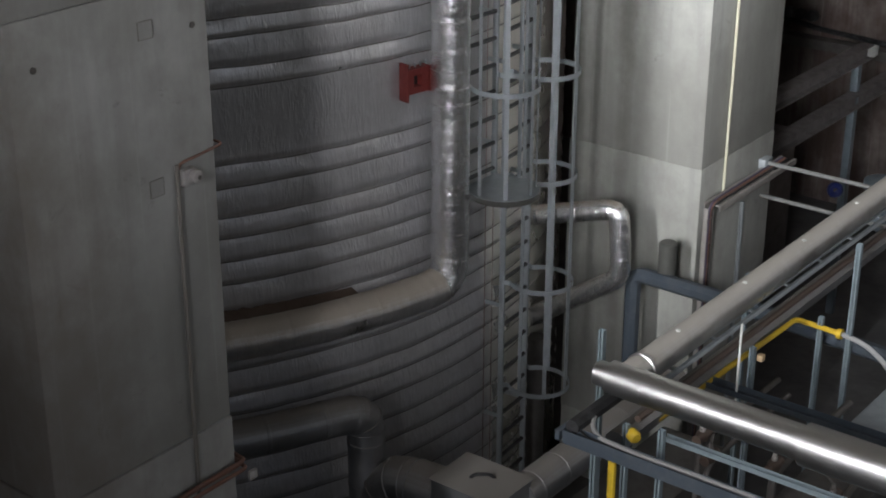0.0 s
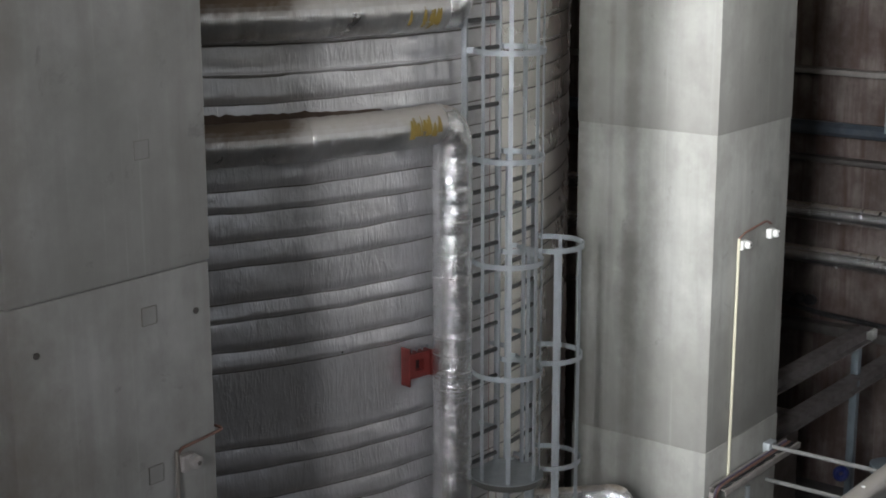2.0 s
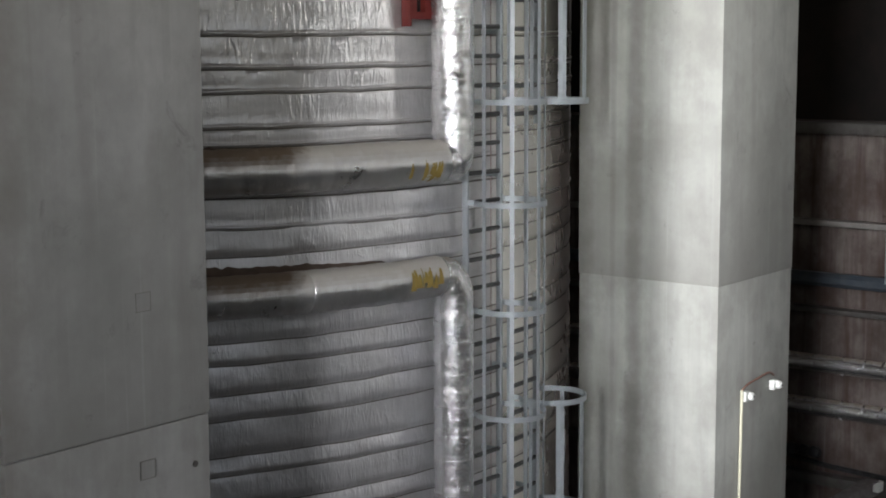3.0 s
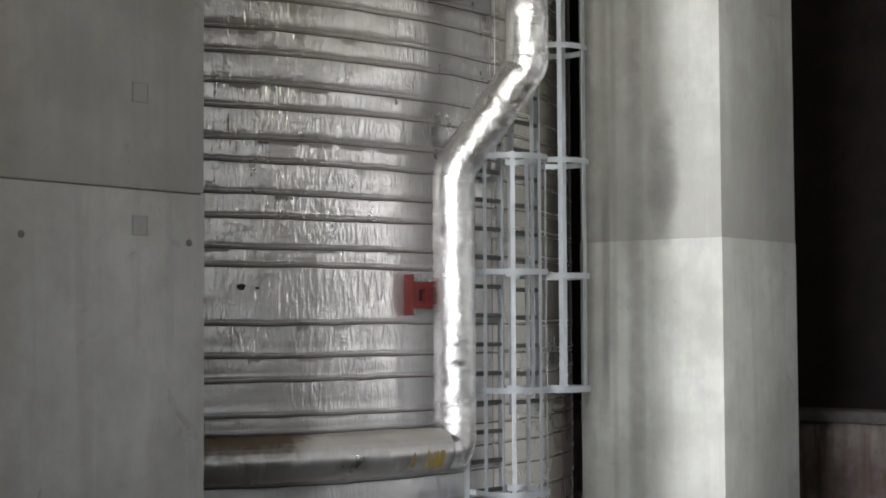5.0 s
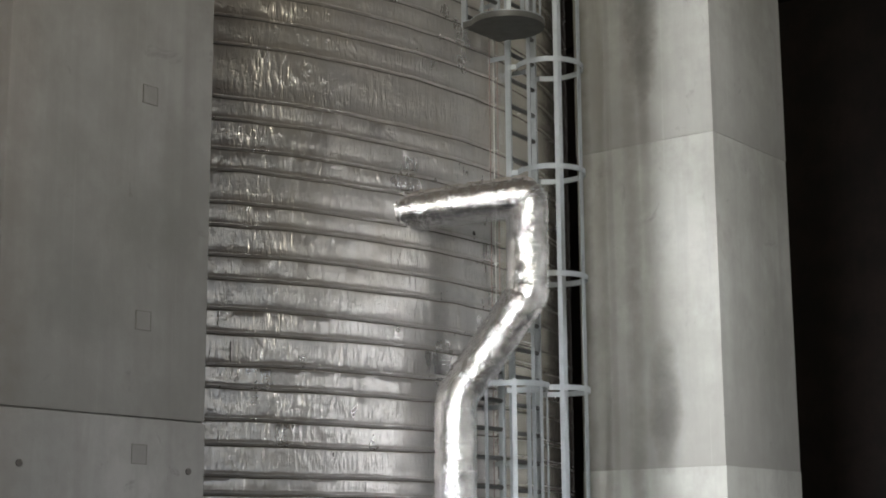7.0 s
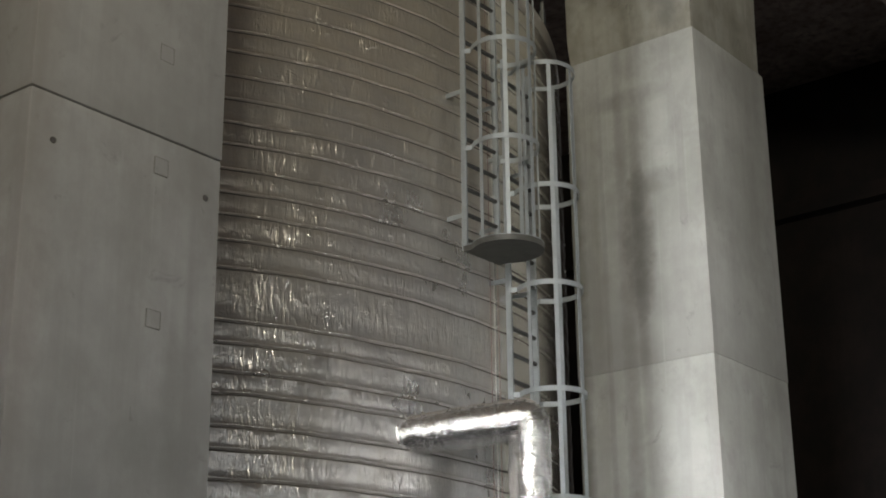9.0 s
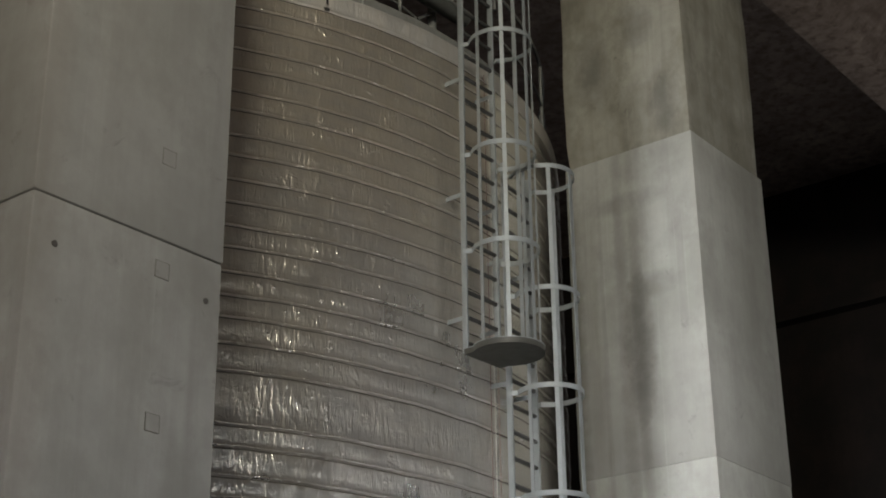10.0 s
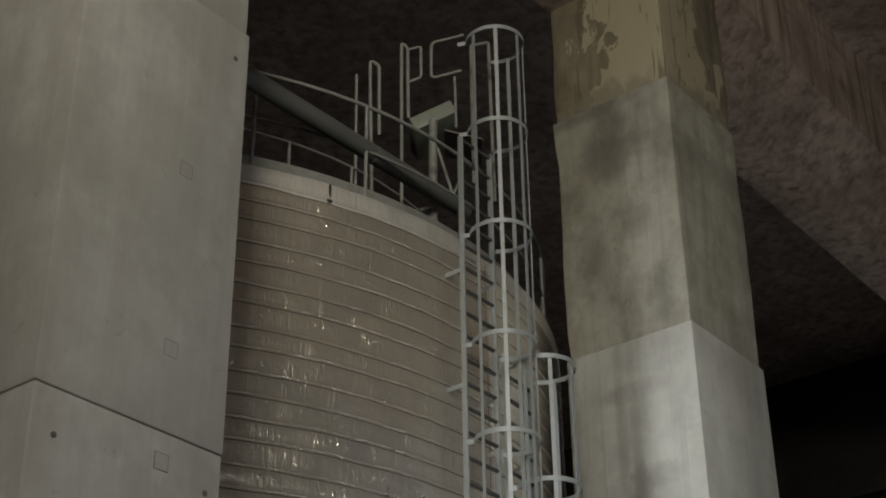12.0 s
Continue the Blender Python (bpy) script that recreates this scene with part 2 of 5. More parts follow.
def blotched(m, spots, axis=V, stain_shade=(0.13, 0.125, 0.11)):
    """Soft-edged darker spots, stains and painted shade alike, at a place along an axis and z, with half width and half
    height, on the side of a column.
    """
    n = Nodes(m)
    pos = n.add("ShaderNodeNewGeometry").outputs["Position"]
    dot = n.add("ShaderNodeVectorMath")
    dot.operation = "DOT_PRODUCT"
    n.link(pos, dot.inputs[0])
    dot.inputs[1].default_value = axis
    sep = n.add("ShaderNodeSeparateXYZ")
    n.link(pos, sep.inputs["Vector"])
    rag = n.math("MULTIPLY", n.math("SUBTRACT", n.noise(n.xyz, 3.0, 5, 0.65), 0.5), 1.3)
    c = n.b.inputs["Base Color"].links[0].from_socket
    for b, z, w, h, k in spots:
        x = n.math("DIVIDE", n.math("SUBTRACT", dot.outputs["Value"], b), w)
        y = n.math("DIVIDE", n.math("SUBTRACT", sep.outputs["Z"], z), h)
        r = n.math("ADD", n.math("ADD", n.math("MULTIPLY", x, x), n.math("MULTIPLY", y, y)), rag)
        c = n.mix(n.math("MULTIPLY", n.ramp(r, [(0.0, g(1)), (1.0, g(0))]), k), c, stain_shade)
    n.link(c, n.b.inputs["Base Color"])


blotched(M_COLUMN, [(6.9, 20.7, 0.5, 0.6, 0.5), (7.35, 22.0, 0.3, 1.0, 0.45), (6.5, 21.6, 0.35, 0.5, 0.35), (6.5, 12.7, 0.4, 0.35, 0.4), (7.2, 13.3, 0.5, 0.3, 0.35), (6.6, 9.4, 0.5, 0.8, 0.3), (7.3, 5.4, 0.3, 0.7, 0.3), (6.2, 16.8, 0.2, 1.2, 0.3)], U, (0.2, 0.198, 0.185))
# Brown cast on the left: bounced brown light put into the concrete's colour.
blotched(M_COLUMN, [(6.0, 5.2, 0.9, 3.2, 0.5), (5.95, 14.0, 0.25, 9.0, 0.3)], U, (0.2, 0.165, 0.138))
# The tall spots are shade bands beside the tank, painted into the concrete.
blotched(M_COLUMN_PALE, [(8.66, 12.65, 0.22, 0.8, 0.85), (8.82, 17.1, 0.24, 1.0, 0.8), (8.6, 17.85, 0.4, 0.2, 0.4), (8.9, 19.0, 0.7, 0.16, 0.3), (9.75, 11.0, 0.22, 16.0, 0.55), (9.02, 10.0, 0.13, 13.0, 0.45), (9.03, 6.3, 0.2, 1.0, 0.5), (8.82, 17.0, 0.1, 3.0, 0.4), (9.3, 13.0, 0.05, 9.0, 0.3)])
blotched(M_COLUMN_HIGH, [(8.9, 22.6, 0.5, 0.6, 0.75), (9.3, 21.0, 0.3, 0.7, 0.6), (8.3, 20.2, 0.25, 0.5, 0.55), (8.6, 21.4, 0.25, 0.35, 0.5), (9.2, 23.25, 1.0, 0.16, 0.7), (8.0, 22.4, 0.3, 0.3, 0.4)])
M_COLUMN_TOP = concrete("rough_top_concrete", (0.27, 0.235, 0.165), (0.18, 0.155, 0.11), (0.1, 0.085, 0.06), 0.9)


def peeled(m):
    """Pale cement left in hard-edged patches round the corner of the rough top, dark runs down them, and a grey foot."""
    n = Nodes(m)
    pos = n.add("ShaderNodeNewGeometry").outputs["Position"]
    along = []
    for axis in (U, V):
        dot = n.add("ShaderNodeVectorMath")
        dot.operation = "DOT_PRODUCT"
        n.link(pos, dot.inputs[0])
        dot.inputs[1].default_value = axis
        along.append(dot.outputs["Value"])
    sep = n.add("ShaderNodeSeparateXYZ")
    n.link(pos, sep.inputs["Vector"])
    ragged = n.math("SUBTRACT", n.noise(n.scaled(1.0, 1.0, 0.6), 2.2, 6, 0.62, 0.6), 0.5)
    off = n.math("ADD", n.math("ABSOLUTE", n.math("SUBTRACT", along[1], 8.3)), n.math("MULTIPLY", n.math("SUBTRACT", along[0], 15.0), 0.35))
    mask = n.ramp(n.math("ADD", off, n.math("MULTIPLY", ragged, 2.6)), [(0.72, g(1)), (0.76, g(0))])
    drips = n.ramp(n.noise(n.scaled(3.2, 3.2, 0.4), 1.2, 5, 0.65, 0.9), [(0.57, g(0)), (0.61, g(1))])
    old = n.b.inputs["Base Color"].links[0].from_socket
    c = n.mix(n.math("MULTIPLY", mask, 0.85), old, (0.4, 0.355, 0.25))
    c = n.mix(n.math("MULTIPLY", drips, 0.7), c, (0.11, 0.092, 0.062))
    foot = n.ramp(n.math("ADD", n.math("SUBTRACT", sep.outputs["Z"], 23.32), n.math("MULTIPLY", ragged, 1.3)), [(0.12, g(1)), (0.3, g(0))])
    n.link(n.mix(n.math("MULTIPLY", foot, 0.8), c, (0.22, 0.2, 0.15)), n.b.inputs["Base Color"])
    return m


peeled(M_COLUMN_TOP)
M_WALL = concrete("wall_concrete", (0.2, 0.155, 0.115), (0.14, 0.108, 0.08), (0.07, 0.055, 0.042))
M_CEILING = concrete("ceiling_concrete", (0.56, 0.46, 0.4), (0.4, 0.32, 0.275), (0.16, 0.12, 0.1), 1.0, 0.0, 0.3)
# Near-black for the far walls: the hall's unlit depth put into their colour.
M_UNLIT_DARK = concrete("unlit_dark", (0.026, 0.017, 0.014), (0.012, 0.009, 0.008), (0.007, 0.006, 0.005), 0.3)
M_FLOOR = concrete("floor_concrete", (0.16, 0.155, 0.15), (0.1, 0.1, 0.1), (0.05, 0.05, 0.05), 0.0)
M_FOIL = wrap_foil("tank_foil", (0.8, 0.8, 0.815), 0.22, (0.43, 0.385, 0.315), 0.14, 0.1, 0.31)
M_PIPE_FOIL = foil("pipe_foil", (0.9, 0.9, 0.9), 0.175, 0.75, 5.0, (0.5, 0.45, 0.38), 0.12, (0.46, 0.39, 0.31), (0.62, 1.0), film=0.05, folds=0.32)
M_PIPE_DUSTY = foil("dusty_pipe_foil", (0.78, 0.78, 0.78), 0.28, 0.55, 9.0, (0.33, 0.28, 0.22), 0.3, (0.55, 0.52, 0.47), (0.0, 0.7))


def brown_end(m, x):
    """Past the place x the colour on top is brown, with a ragged edge."""
    n = Nodes(m)
    pos = n.add("ShaderNodeSeparateXYZ")
    n.link(n.add("ShaderNodeNewGeometry").outputs["Position"], pos.inputs["Vector"])
    ragged = n.math("ADD", pos.outputs["X"], n.math("MULTIPLY", n.math("SUBTRACT", n.noise(n.xyz, 5.0, 5, 0.65), 0.5), 0.5))
    k = n.ramp(n.math("ADD", n.math("MULTIPLY", ragged, -8.0), x * 8.0 + 0.5), [(0.0, g(0)), (1.0, g(1))])
    for mixer in [q for q in m.node_tree.nodes if q.bl_idname == "ShaderNodeMix" and tuple(round(v, 3) for v in q.inputs["B"].default_value[:3]) == (0.55, 0.52, 0.47)]:
        n.link(n.mix(k, (0.55, 0.52, 0.47), (0.27, 0.205, 0.15)), mixer.inputs["B"])
    return m


brown_end(M_PIPE_DUSTY, -1.32)
M_PIPE_BEIGE = foil("beige_dusty_pipe_foil", (0.78, 0.78, 0.78), 0.28, 0.55, 9.0, (0.36, 0.31, 0.25), 0.3, (0.52, 0.465, 0.39), (-0.1, 0.6))
M_RIM_FOIL = foil("dusty_rim_foil", (0.8, 0.8, 0.8), 0.35, 0.8, 5.0, (0.5, 0.455, 0.39), 0.5, film=0.35)
M_TAPE = painted("foil_tape", (0.85, 0.85, 0.85), 0.25, 1.0, (0.5, 0.5, 0.5), 0.4)


def rolled(m):
    """Fine rolling marks across a pipe that lies along V: they draw its gleam out lengthwise."""
    n = Nodes(m)
    dot = n.add("ShaderNodeVectorMath")
    dot.operation = "DOT_PRODUCT"
    n.link(n.xyz, dot.inputs[0])
    dot.inputs[1].default_value = V
    w = n.add("ShaderNodeTexNoise", Scale=900.0, Detail=1.0)
    w.noise_dimensions = "1D"
    n.link(dot.outputs["Value"], w.inputs["W"])
    n.bump(w.outputs["Fac"], 1.0, 0.0007)
    return m


M_ROLLED = rolled(painted("rolled_bright_sheet", (0.62, 0.615, 0.605), 0.34, 1.0, (0.5, 0.49, 0.48), 0.3, 2.0))
M_ROLLED.node_tree.nodes["Principled BSDF"].inputs["Coat Weight"].default_value = 0.8
M_ROLLED.node_tree.nodes["Principled BSDF"].inputs["Coat Roughness"].default_value = 0.04
M_GALV = painted("galvanised_steel", (0.42, 0.455, 0.47), 0.55, 0.45, (0.3, 0.32, 0.33), 0.5, 8.0)
M_STRUT = painted("blue_grey_galvanised_strut", (0.25, 0.305, 0.33), 0.5, 0.3, (0.15, 0.18, 0.195), 0.5, 8.0)
M_GALV_DULL = painted("dull_galvanised_steel", (0.27, 0.275, 0.265), 0.6, 0.3, (0.14, 0.13, 0.12), 0.6, 8.0)
M_DARK_STEEL = painted("dark_steel", (0.16, 0.15, 0.14), 0.5, 0.6, (0.08, 0.07, 0.06), 0.5)
M_GREY = painted("grey_paint", (0.34, 0.38, 0.4), 0.45, 0.0, (0.2, 0.22, 0.23), 0.5)
M_RED = painted("red_primer", (0.17, 0.024, 0.02), 0.6, 0.0, (0.08, 0.012, 0.01), 0.5)
M_YELLOW = painted("yellow_paint", (0.72, 0.49, 0.04), 0.4, 0.0, (0.34, 0.22, 0.03), 0.6)
M_BLACK = painted("black_rubber", (0.012, 0.012, 0.013), 0.6)
M_WHITE = painted("white_plastic", (0.75, 0.76, 0.72), 0.4, 0.0, (0.5, 0.5, 0.46), 0.3)
M_CONDUIT = painted("cream_conduit", (0.62, 0.6, 0.46), 0.45, 0.0, (0.4, 0.38, 0.3), 0.3)
M_DUSTY_PLASTIC = painted("dusty_plastic", (0.38, 0.36, 0.34), 0.6, 0.0, (0.22, 0.2, 0.18), 0.6, 14.0)
M_CONDUIT_DULL = painted("dusty_conduit", (0.2, 0.185, 0.165), 0.6, 0.0, (0.2, 0.18, 0.15), 0.4)
M_COPPER = painted("copper_wire", (0.3, 0.2, 0.175), 0.55, 0.3, (0.2, 0.14, 0.12), 0.4)
M_BROWN_CABLE = painted("brown_cable", (0.2, 0.1, 0.07), 0.6)
M_PURPLE_CABLE = painted("purple_cable", (0.09, 0.07, 0.115), 0.5)
M_BLUE = painted("blue_valve", (0.006, 0.012, 0.075), 0.4)
M_FIBRE = painted("bare_mineral_wool", (0.31, 0.225, 0.06), 0.9, 0.0, (0.2, 0.13, 0.03), 0.6, 30.0)
M_DUST = painted("brown_dust", (0.13, 0.092, 0.07), 0.95, 0.0, (0.08, 0.055, 0.045), 0.7, 9.0)
M_TAN = painted("tan_plastic", (0.42, 0.3, 0.17), 0.6)
M_RUNG = painted("dark_ladder_steel", (0.1, 0.1, 0.1), 0.45, 0.4, (0.05, 0.05, 0.05), 0.5)

M_PLATE = painted("dark_plate", (0.11, 0.11, 0.1), 0.5, 0.2, (0.06, 0.06, 0.05), 0.4)
M_GREENGREY = painted("green_grey_paint", (0.2, 0.215, 0.19), 0.5, 0.0, (0.13, 0.14, 0.12), 0.4)
M_DUCT_DARK = painted("dark_grey_duct", (0.1, 0.105, 0.1), 0.5, 0.0, (0.06, 0.06, 0.055), 0.5)
M_SEAM = painted("dusty_seam", (0.12, 0.108, 0.095), 0.6, 0.0, (0.15, 0.14, 0.13), 0.5, 5.0)
M_JOINT = painted("dark_joint", (0.22, 0.21, 0.19), 0.9)
M_DUSTY_SHEET = foil("dusty_grey_sheet", (0.42, 0.43, 0.44), 0.38, 0.04, 3.0, (0.22, 0.2, 0.18), 0.4, (0.26, 0.24, 0.22), (0.2, 0.9))
M_SHEET_DULL = foil("dusty_bright_sheet", (0.72, 0.71, 0.68), 0.3, 0.03, 3.0, (0.44, 0.41, 0.37), 0.3, (0.5, 0.47, 0.42), (0.35, 0.9))
M_DUSTY_STEEL = painted("dusty_steel", (0.3, 0.28, 0.26), 0.6, 0.2, (0.16, 0.14, 0.12), 0.6)
M_BEAM = painted("dusty_dark_beam", (0.17, 0.155, 0.15), 0.6, 0.2, (0.07, 0.055, 0.05), 0.7)
M_BLUEGREY = painted("blue_grey_paint", (0.065, 0.08, 0.098), 0.42, 0.1, (0.13, 0.14, 0.15), 0.5)
M_PIPE_BLUE = painted("grey_blue_pipe_paint", (0.14, 0.17, 0.19), 0.4, 0.1, (0.08, 0.1, 0.11), 0.5)
M_COPPER_DULL = painted("dull_brown_pipe", (0.14, 0.1, 0.08), 0.5, 0.3)
M_HOSE = painted("grey_hose", (0.45, 0.45, 0.44), 0.45, 0.3)
M_CABLE_GREY = painted("grey_cable", (0.3, 0.295, 0.285), 0.5, 0.0, (0.15, 0.14, 0.13), 0.4)
M_RUST = concrete("rusty_casing", (0.27, 0.235, 0.215), (0.1, 0.08, 0.07), (0.06, 0.03, 0.022), 0.9)

# ---- builders ----


def thing(name, place, label, category, group="", kind=""):
    ob = new(name)
    ob.empty_display_size = 0.2
    ob.location = place
    return tagged(ob, label, category, group, kind)


def part(name, bm, mat, parent=None, label="", smooth=True):
    """One mesh object out of a bmesh given in world places."""
    me = bpy.data.meshes.new(name)
    if smooth:
        for f in bm.faces:
            f.smooth = True
    bm.normal_update()
    bm.to_mesh(me)
    bm.free()
    me.materials.append(mat)
    if smooth:
        me.set_sharp_from_angle(angle=radians(40))
    ob = new(name, me)
    if parent is not None:
        ob.parent = parent
        up = parent
        shift = Vector()
        while up is not None:
            shift += up.location
            up = up.parent
        me.transform(Matrix.Translation(-shift))
    return tagged(ob, label)


def solid(name, bm, mat, label, category, group="", kind=""):
    """A top-level thing of one mesh, its origin at the middle of its base."""
    pts = [v.co for v in bm.verts]
    mid = Vector(((min(p.x for p in pts) + max(p.x for p in pts)) / 2, (min(p.y for p in pts) + max(p.y for p in pts)) / 2, min(p.z for p in pts)))
    ob = part(name, bm, mat)
    ob.data.transform(Matrix.Translation(-mid))
    ob.location = mid
    return tagged(ob, label, category, group, kind)


def add_box(bm, centre, size, x_axis=None, z_axis=None, bevel=0.0):
    """A box whose own x runs along x_axis (the grid's U if none) and z along z_axis."""
    x = (x_axis or U).normalized()
    z = (z_axis or Vector((0, 0, 1))).normalized()
    y = z.cross(x).normalized()
    z = x.cross(y)
    m = Matrix((x, y, z)).transposed().to_4x4()
    m.translation = centre
    made = bmesh.ops.create_cube(bm, size=1.0, matrix=m @ Matrix.Diagonal((*size, 1)))
    if bevel:
        edges = list({e for v in made["verts"] for e in v.link_edges})
        bmesh.ops.bevel(bm, geom=edges, offset=bevel, segments=2, affect="EDGES", profile=0.5)
    return bm


def box(centre, size, x_axis=None, z_axis=None, bevel=0.0):
    return add_box(bmesh.new(), centre, size, x_axis, z_axis, bevel)


def frames_along(points, closed=False):
    n = len(points)
    tang = []
    for i in range(n):
        a = points[(i - 1) % n] if closed or i else points[0]
        b = points[(i + 1) % n] if closed or i < n - 1 else points[-1]
        tang.append((b - a).normalized())
    up = Vector((0, 0, 1)) if abs(tang[0].z) < 0.9 else Vector((1, 0, 0))
    nrm = (up - tang[0] * up.dot(tang[0])).normalized()
    out = []
    for t in tang:
        nrm = (nrm - t * nrm.dot(t)).normalized()
        out.append((t, nrm, t.cross(nrm)))
    return out


def add_tube(bm, points, radius, sides=12, closed=False, caps=True, flat=None):
    """A tube along points; radius a number or one for each point; flat: (width, thickness) for a strip."""
    rings = []
    for i, (p, (t, nrm, bi)) in enumerate(zip(points, frames_along(points, closed))):
        r = radius[i] if isinstance(radius, (list, tuple)) else radius
        ring = []
        for k in range(sides):
            a = 2 * math.pi * (k + 0.5) / sides
            if flat:
                c, s = (1 if math.cos(a) > 0 else -1), (1 if math.sin(a) > 0 else -1)
                off = nrm * (s * flat[0] / 2) + bi * (c * flat[1] / 2)
            else:
                off = nrm * (math.sin(a) * r) + bi * (math.cos(a) * r)
            ring.append(bm.verts.new(p + off))
        rings.append(ring)
    last = len(rings) if closed else len(rings) - 1
    for i in range(last):
        a, b = rings[i], rings[(i + 1) % len(rings)]
        for k in range(sides):
            bm.faces.new((a[k], a[(k + 1) % sides], b[(k + 1) % sides], b[k]))
    if caps and not closed:
        bm.faces.new(list(reversed(rings[0])))
        bm.faces.new(rings[-1])
    return bm


def tube(points, radius, sides=12, closed=False, caps=True, flat=None):
    bm = add_tube(bmesh.new(), [Vector(p) for p in points], radius, sides, closed, caps, flat)
    bmesh.ops.recalc_face_normals(bm, faces=bm.faces)
    return bm


def rounded(points, radius, steps=8):
    """A path through points with its corners rounded."""
    pts = [Vector(p) for p in points]
    out = [pts[0]]
    for a, b, c in zip(pts, pts[1:], pts[2:]):
        d1, d2 = (a - b), (c - b)
        r = min(radius, d1.length * 0.49, d2.length * 0.49)
        p, q = b + d1.normalized() * r, b + d2.normalized() * r
        for i in range(steps + 1):
            k = i / steps
            out.append(p.lerp(b, k).lerp(b.lerp(q, k), k))
    out.append(pts[-1])
    return out


def lathe(profile, centre, segments, start=0.0, end=360.0):
    """A turned surface from (radius, height) rows."""
    bm = bmesh.new()
    full = abs(end - start) >= 360
    count = segments if full else segments + 1
    rings = []
    for r, z in profile:
        rings.append([bm.verts.new(centre + Vector((r * math.cos(radians(start + (end - start) * k / segments)), r * math.sin(radians(start + (end - start) * k / segments)), z))) for k in range(count)])
    for a, b in zip(rings, rings[1:]):
        for k in range(segments):
            j = (k + 1) % count
            bm.faces.new((a[k], a[j], b[j], b[k]))
    return bm


# ---- the setting ----
ROOM = (-14.0, 34.0, -14.0, 30.0)
CEILING = 28.0
BEAM = 26.1


def build_setting():
    a0, a1, b0, b1 = ROOM
    mid = at_grid((a0 + a1) / 2, (b0 + b1) / 2)
    tagged(part("floor", box(mid + Vector((0, 0, -0.15)), (a1 - a0 + 1, b1 - b0 + 1, 0.3)), M_FLOOR), "dark dusty concrete hall floor", "floor", kind="structure")
    tagged(part("ceiling", box(mid + Vector((0, 0, CEILING + 0.2)), (a1 - a0 + 1, b1 - b0 + 1, 0.4)), M_CEILING), "brown stained concrete ceiling slab", "ceiling", kind="structure")
    h = CEILING

    def wall(name, along, fixed, lo, hi, thick, opening=None):
        bm = bmesh.new()

        def piece(l0, l1, z0, z1):
            if along == "b":
                add_box(bm, at_grid(fixed, (l0 + l1) / 2, (z0 + z1) / 2), (thick, l1 - l0, z1 - z0))
            else:
                add_box(bm, at_grid((l0 + l1) / 2, fixed, (z0 + z1) / 2), (l1 - l0, thick, z1 - z0))
        at = lo
        for o0, o1, z0, z1 in opening or ():
            piece(at, o0, 0, h), piece(o0, o1, 0, z0), piece(o0, o1, z1, h)
            at = o1
        piece(at, hi, 0, h)
        return tagged(part(name, bm, M_WALL), "plain grey-brown concrete hall wall", "wall", kind="structure")
    # Openings cut round the unseen lamps, those of the added fills too.
    wall("wall_west", "b", a0 - 0.2, b0, b1, 0.4, [(-11.8, -6.2, 19.6, 23.4), (-5.0, -2.8, 0.5, 19.1), (5.95, 6.35, 9.5, 19.1)])
    wall("wall_east", "b", a1 + 0.2, b0, b1, 0.4, [(0.2, 4.8, 4.4, 15.6)]).data.materials[0] = M_UNLIT_DARK
    wall("wall_south", "a", b0 - 0.2, a0, a1, 0.4, [(-6.6, -1.4, 12.6, 20.6), (0.4, 8.6, 9.8, 19.0), (18.0, 20.4, 14.8, 19.6), (22.6, 26.2, 9.4, 15.0)])
    wall("wall_north", "a", b1 + 0.2, a0, a1, 0.4).data.materials[0] = M_UNLIT_DARK
    haunch = bmesh.new()
    ends = [[haunch.verts.new(at_grid(a, b, z)) for b, z in ((7.99, BEAM), (9.1, BEAM - 0.8), (9.75, BEAM - 0.8), (9.75, h - 0.002), (7.99, h - 0.002))] for a in (a0, a1)]
    for k in range(5):
        haunch.faces.new((ends[0][k], ends[0][(k + 1) % 5], ends[1][(k + 1) % 5], ends[1][k]))
    haunch.faces.new(ends[0]), haunch.faces.new(ends[1])
    bmesh.ops.recalc_face_normals(haunch, faces=haunch.faces)
    tagged(part("beam_over_columns", haunch, M_CEILING), "brown concrete beam resting on the columns", "beam", kind="structure")
    # Unseen slab, added to block light from the hall's lower part.
    tagged(part("gallery_slab", box(at_grid((a0 - 3.5) / 2, -3.6, 9.15), (-3.5 - a0, 20.7, 0.3), bevel=0.01), M_WALL), "unseen concrete slab added to shade the lower hall", "slab", kind="structure")
    tagged(part("ledge", box(at_grid(a1 - 0.2, 8, 24.6), (0.4, b1 - b0 - 2, 0.4)), M_UNLIT_DARK), "dark ledge on the far hall wall", "ledge", kind="structure")


build_setting()

# ---- concrete columns ----
LIFTS = [0.0, 0.97, 4.64, 8.30, 11.95, 15.64, 19.68, 23.32, BEAM]
SIDE = 1.8


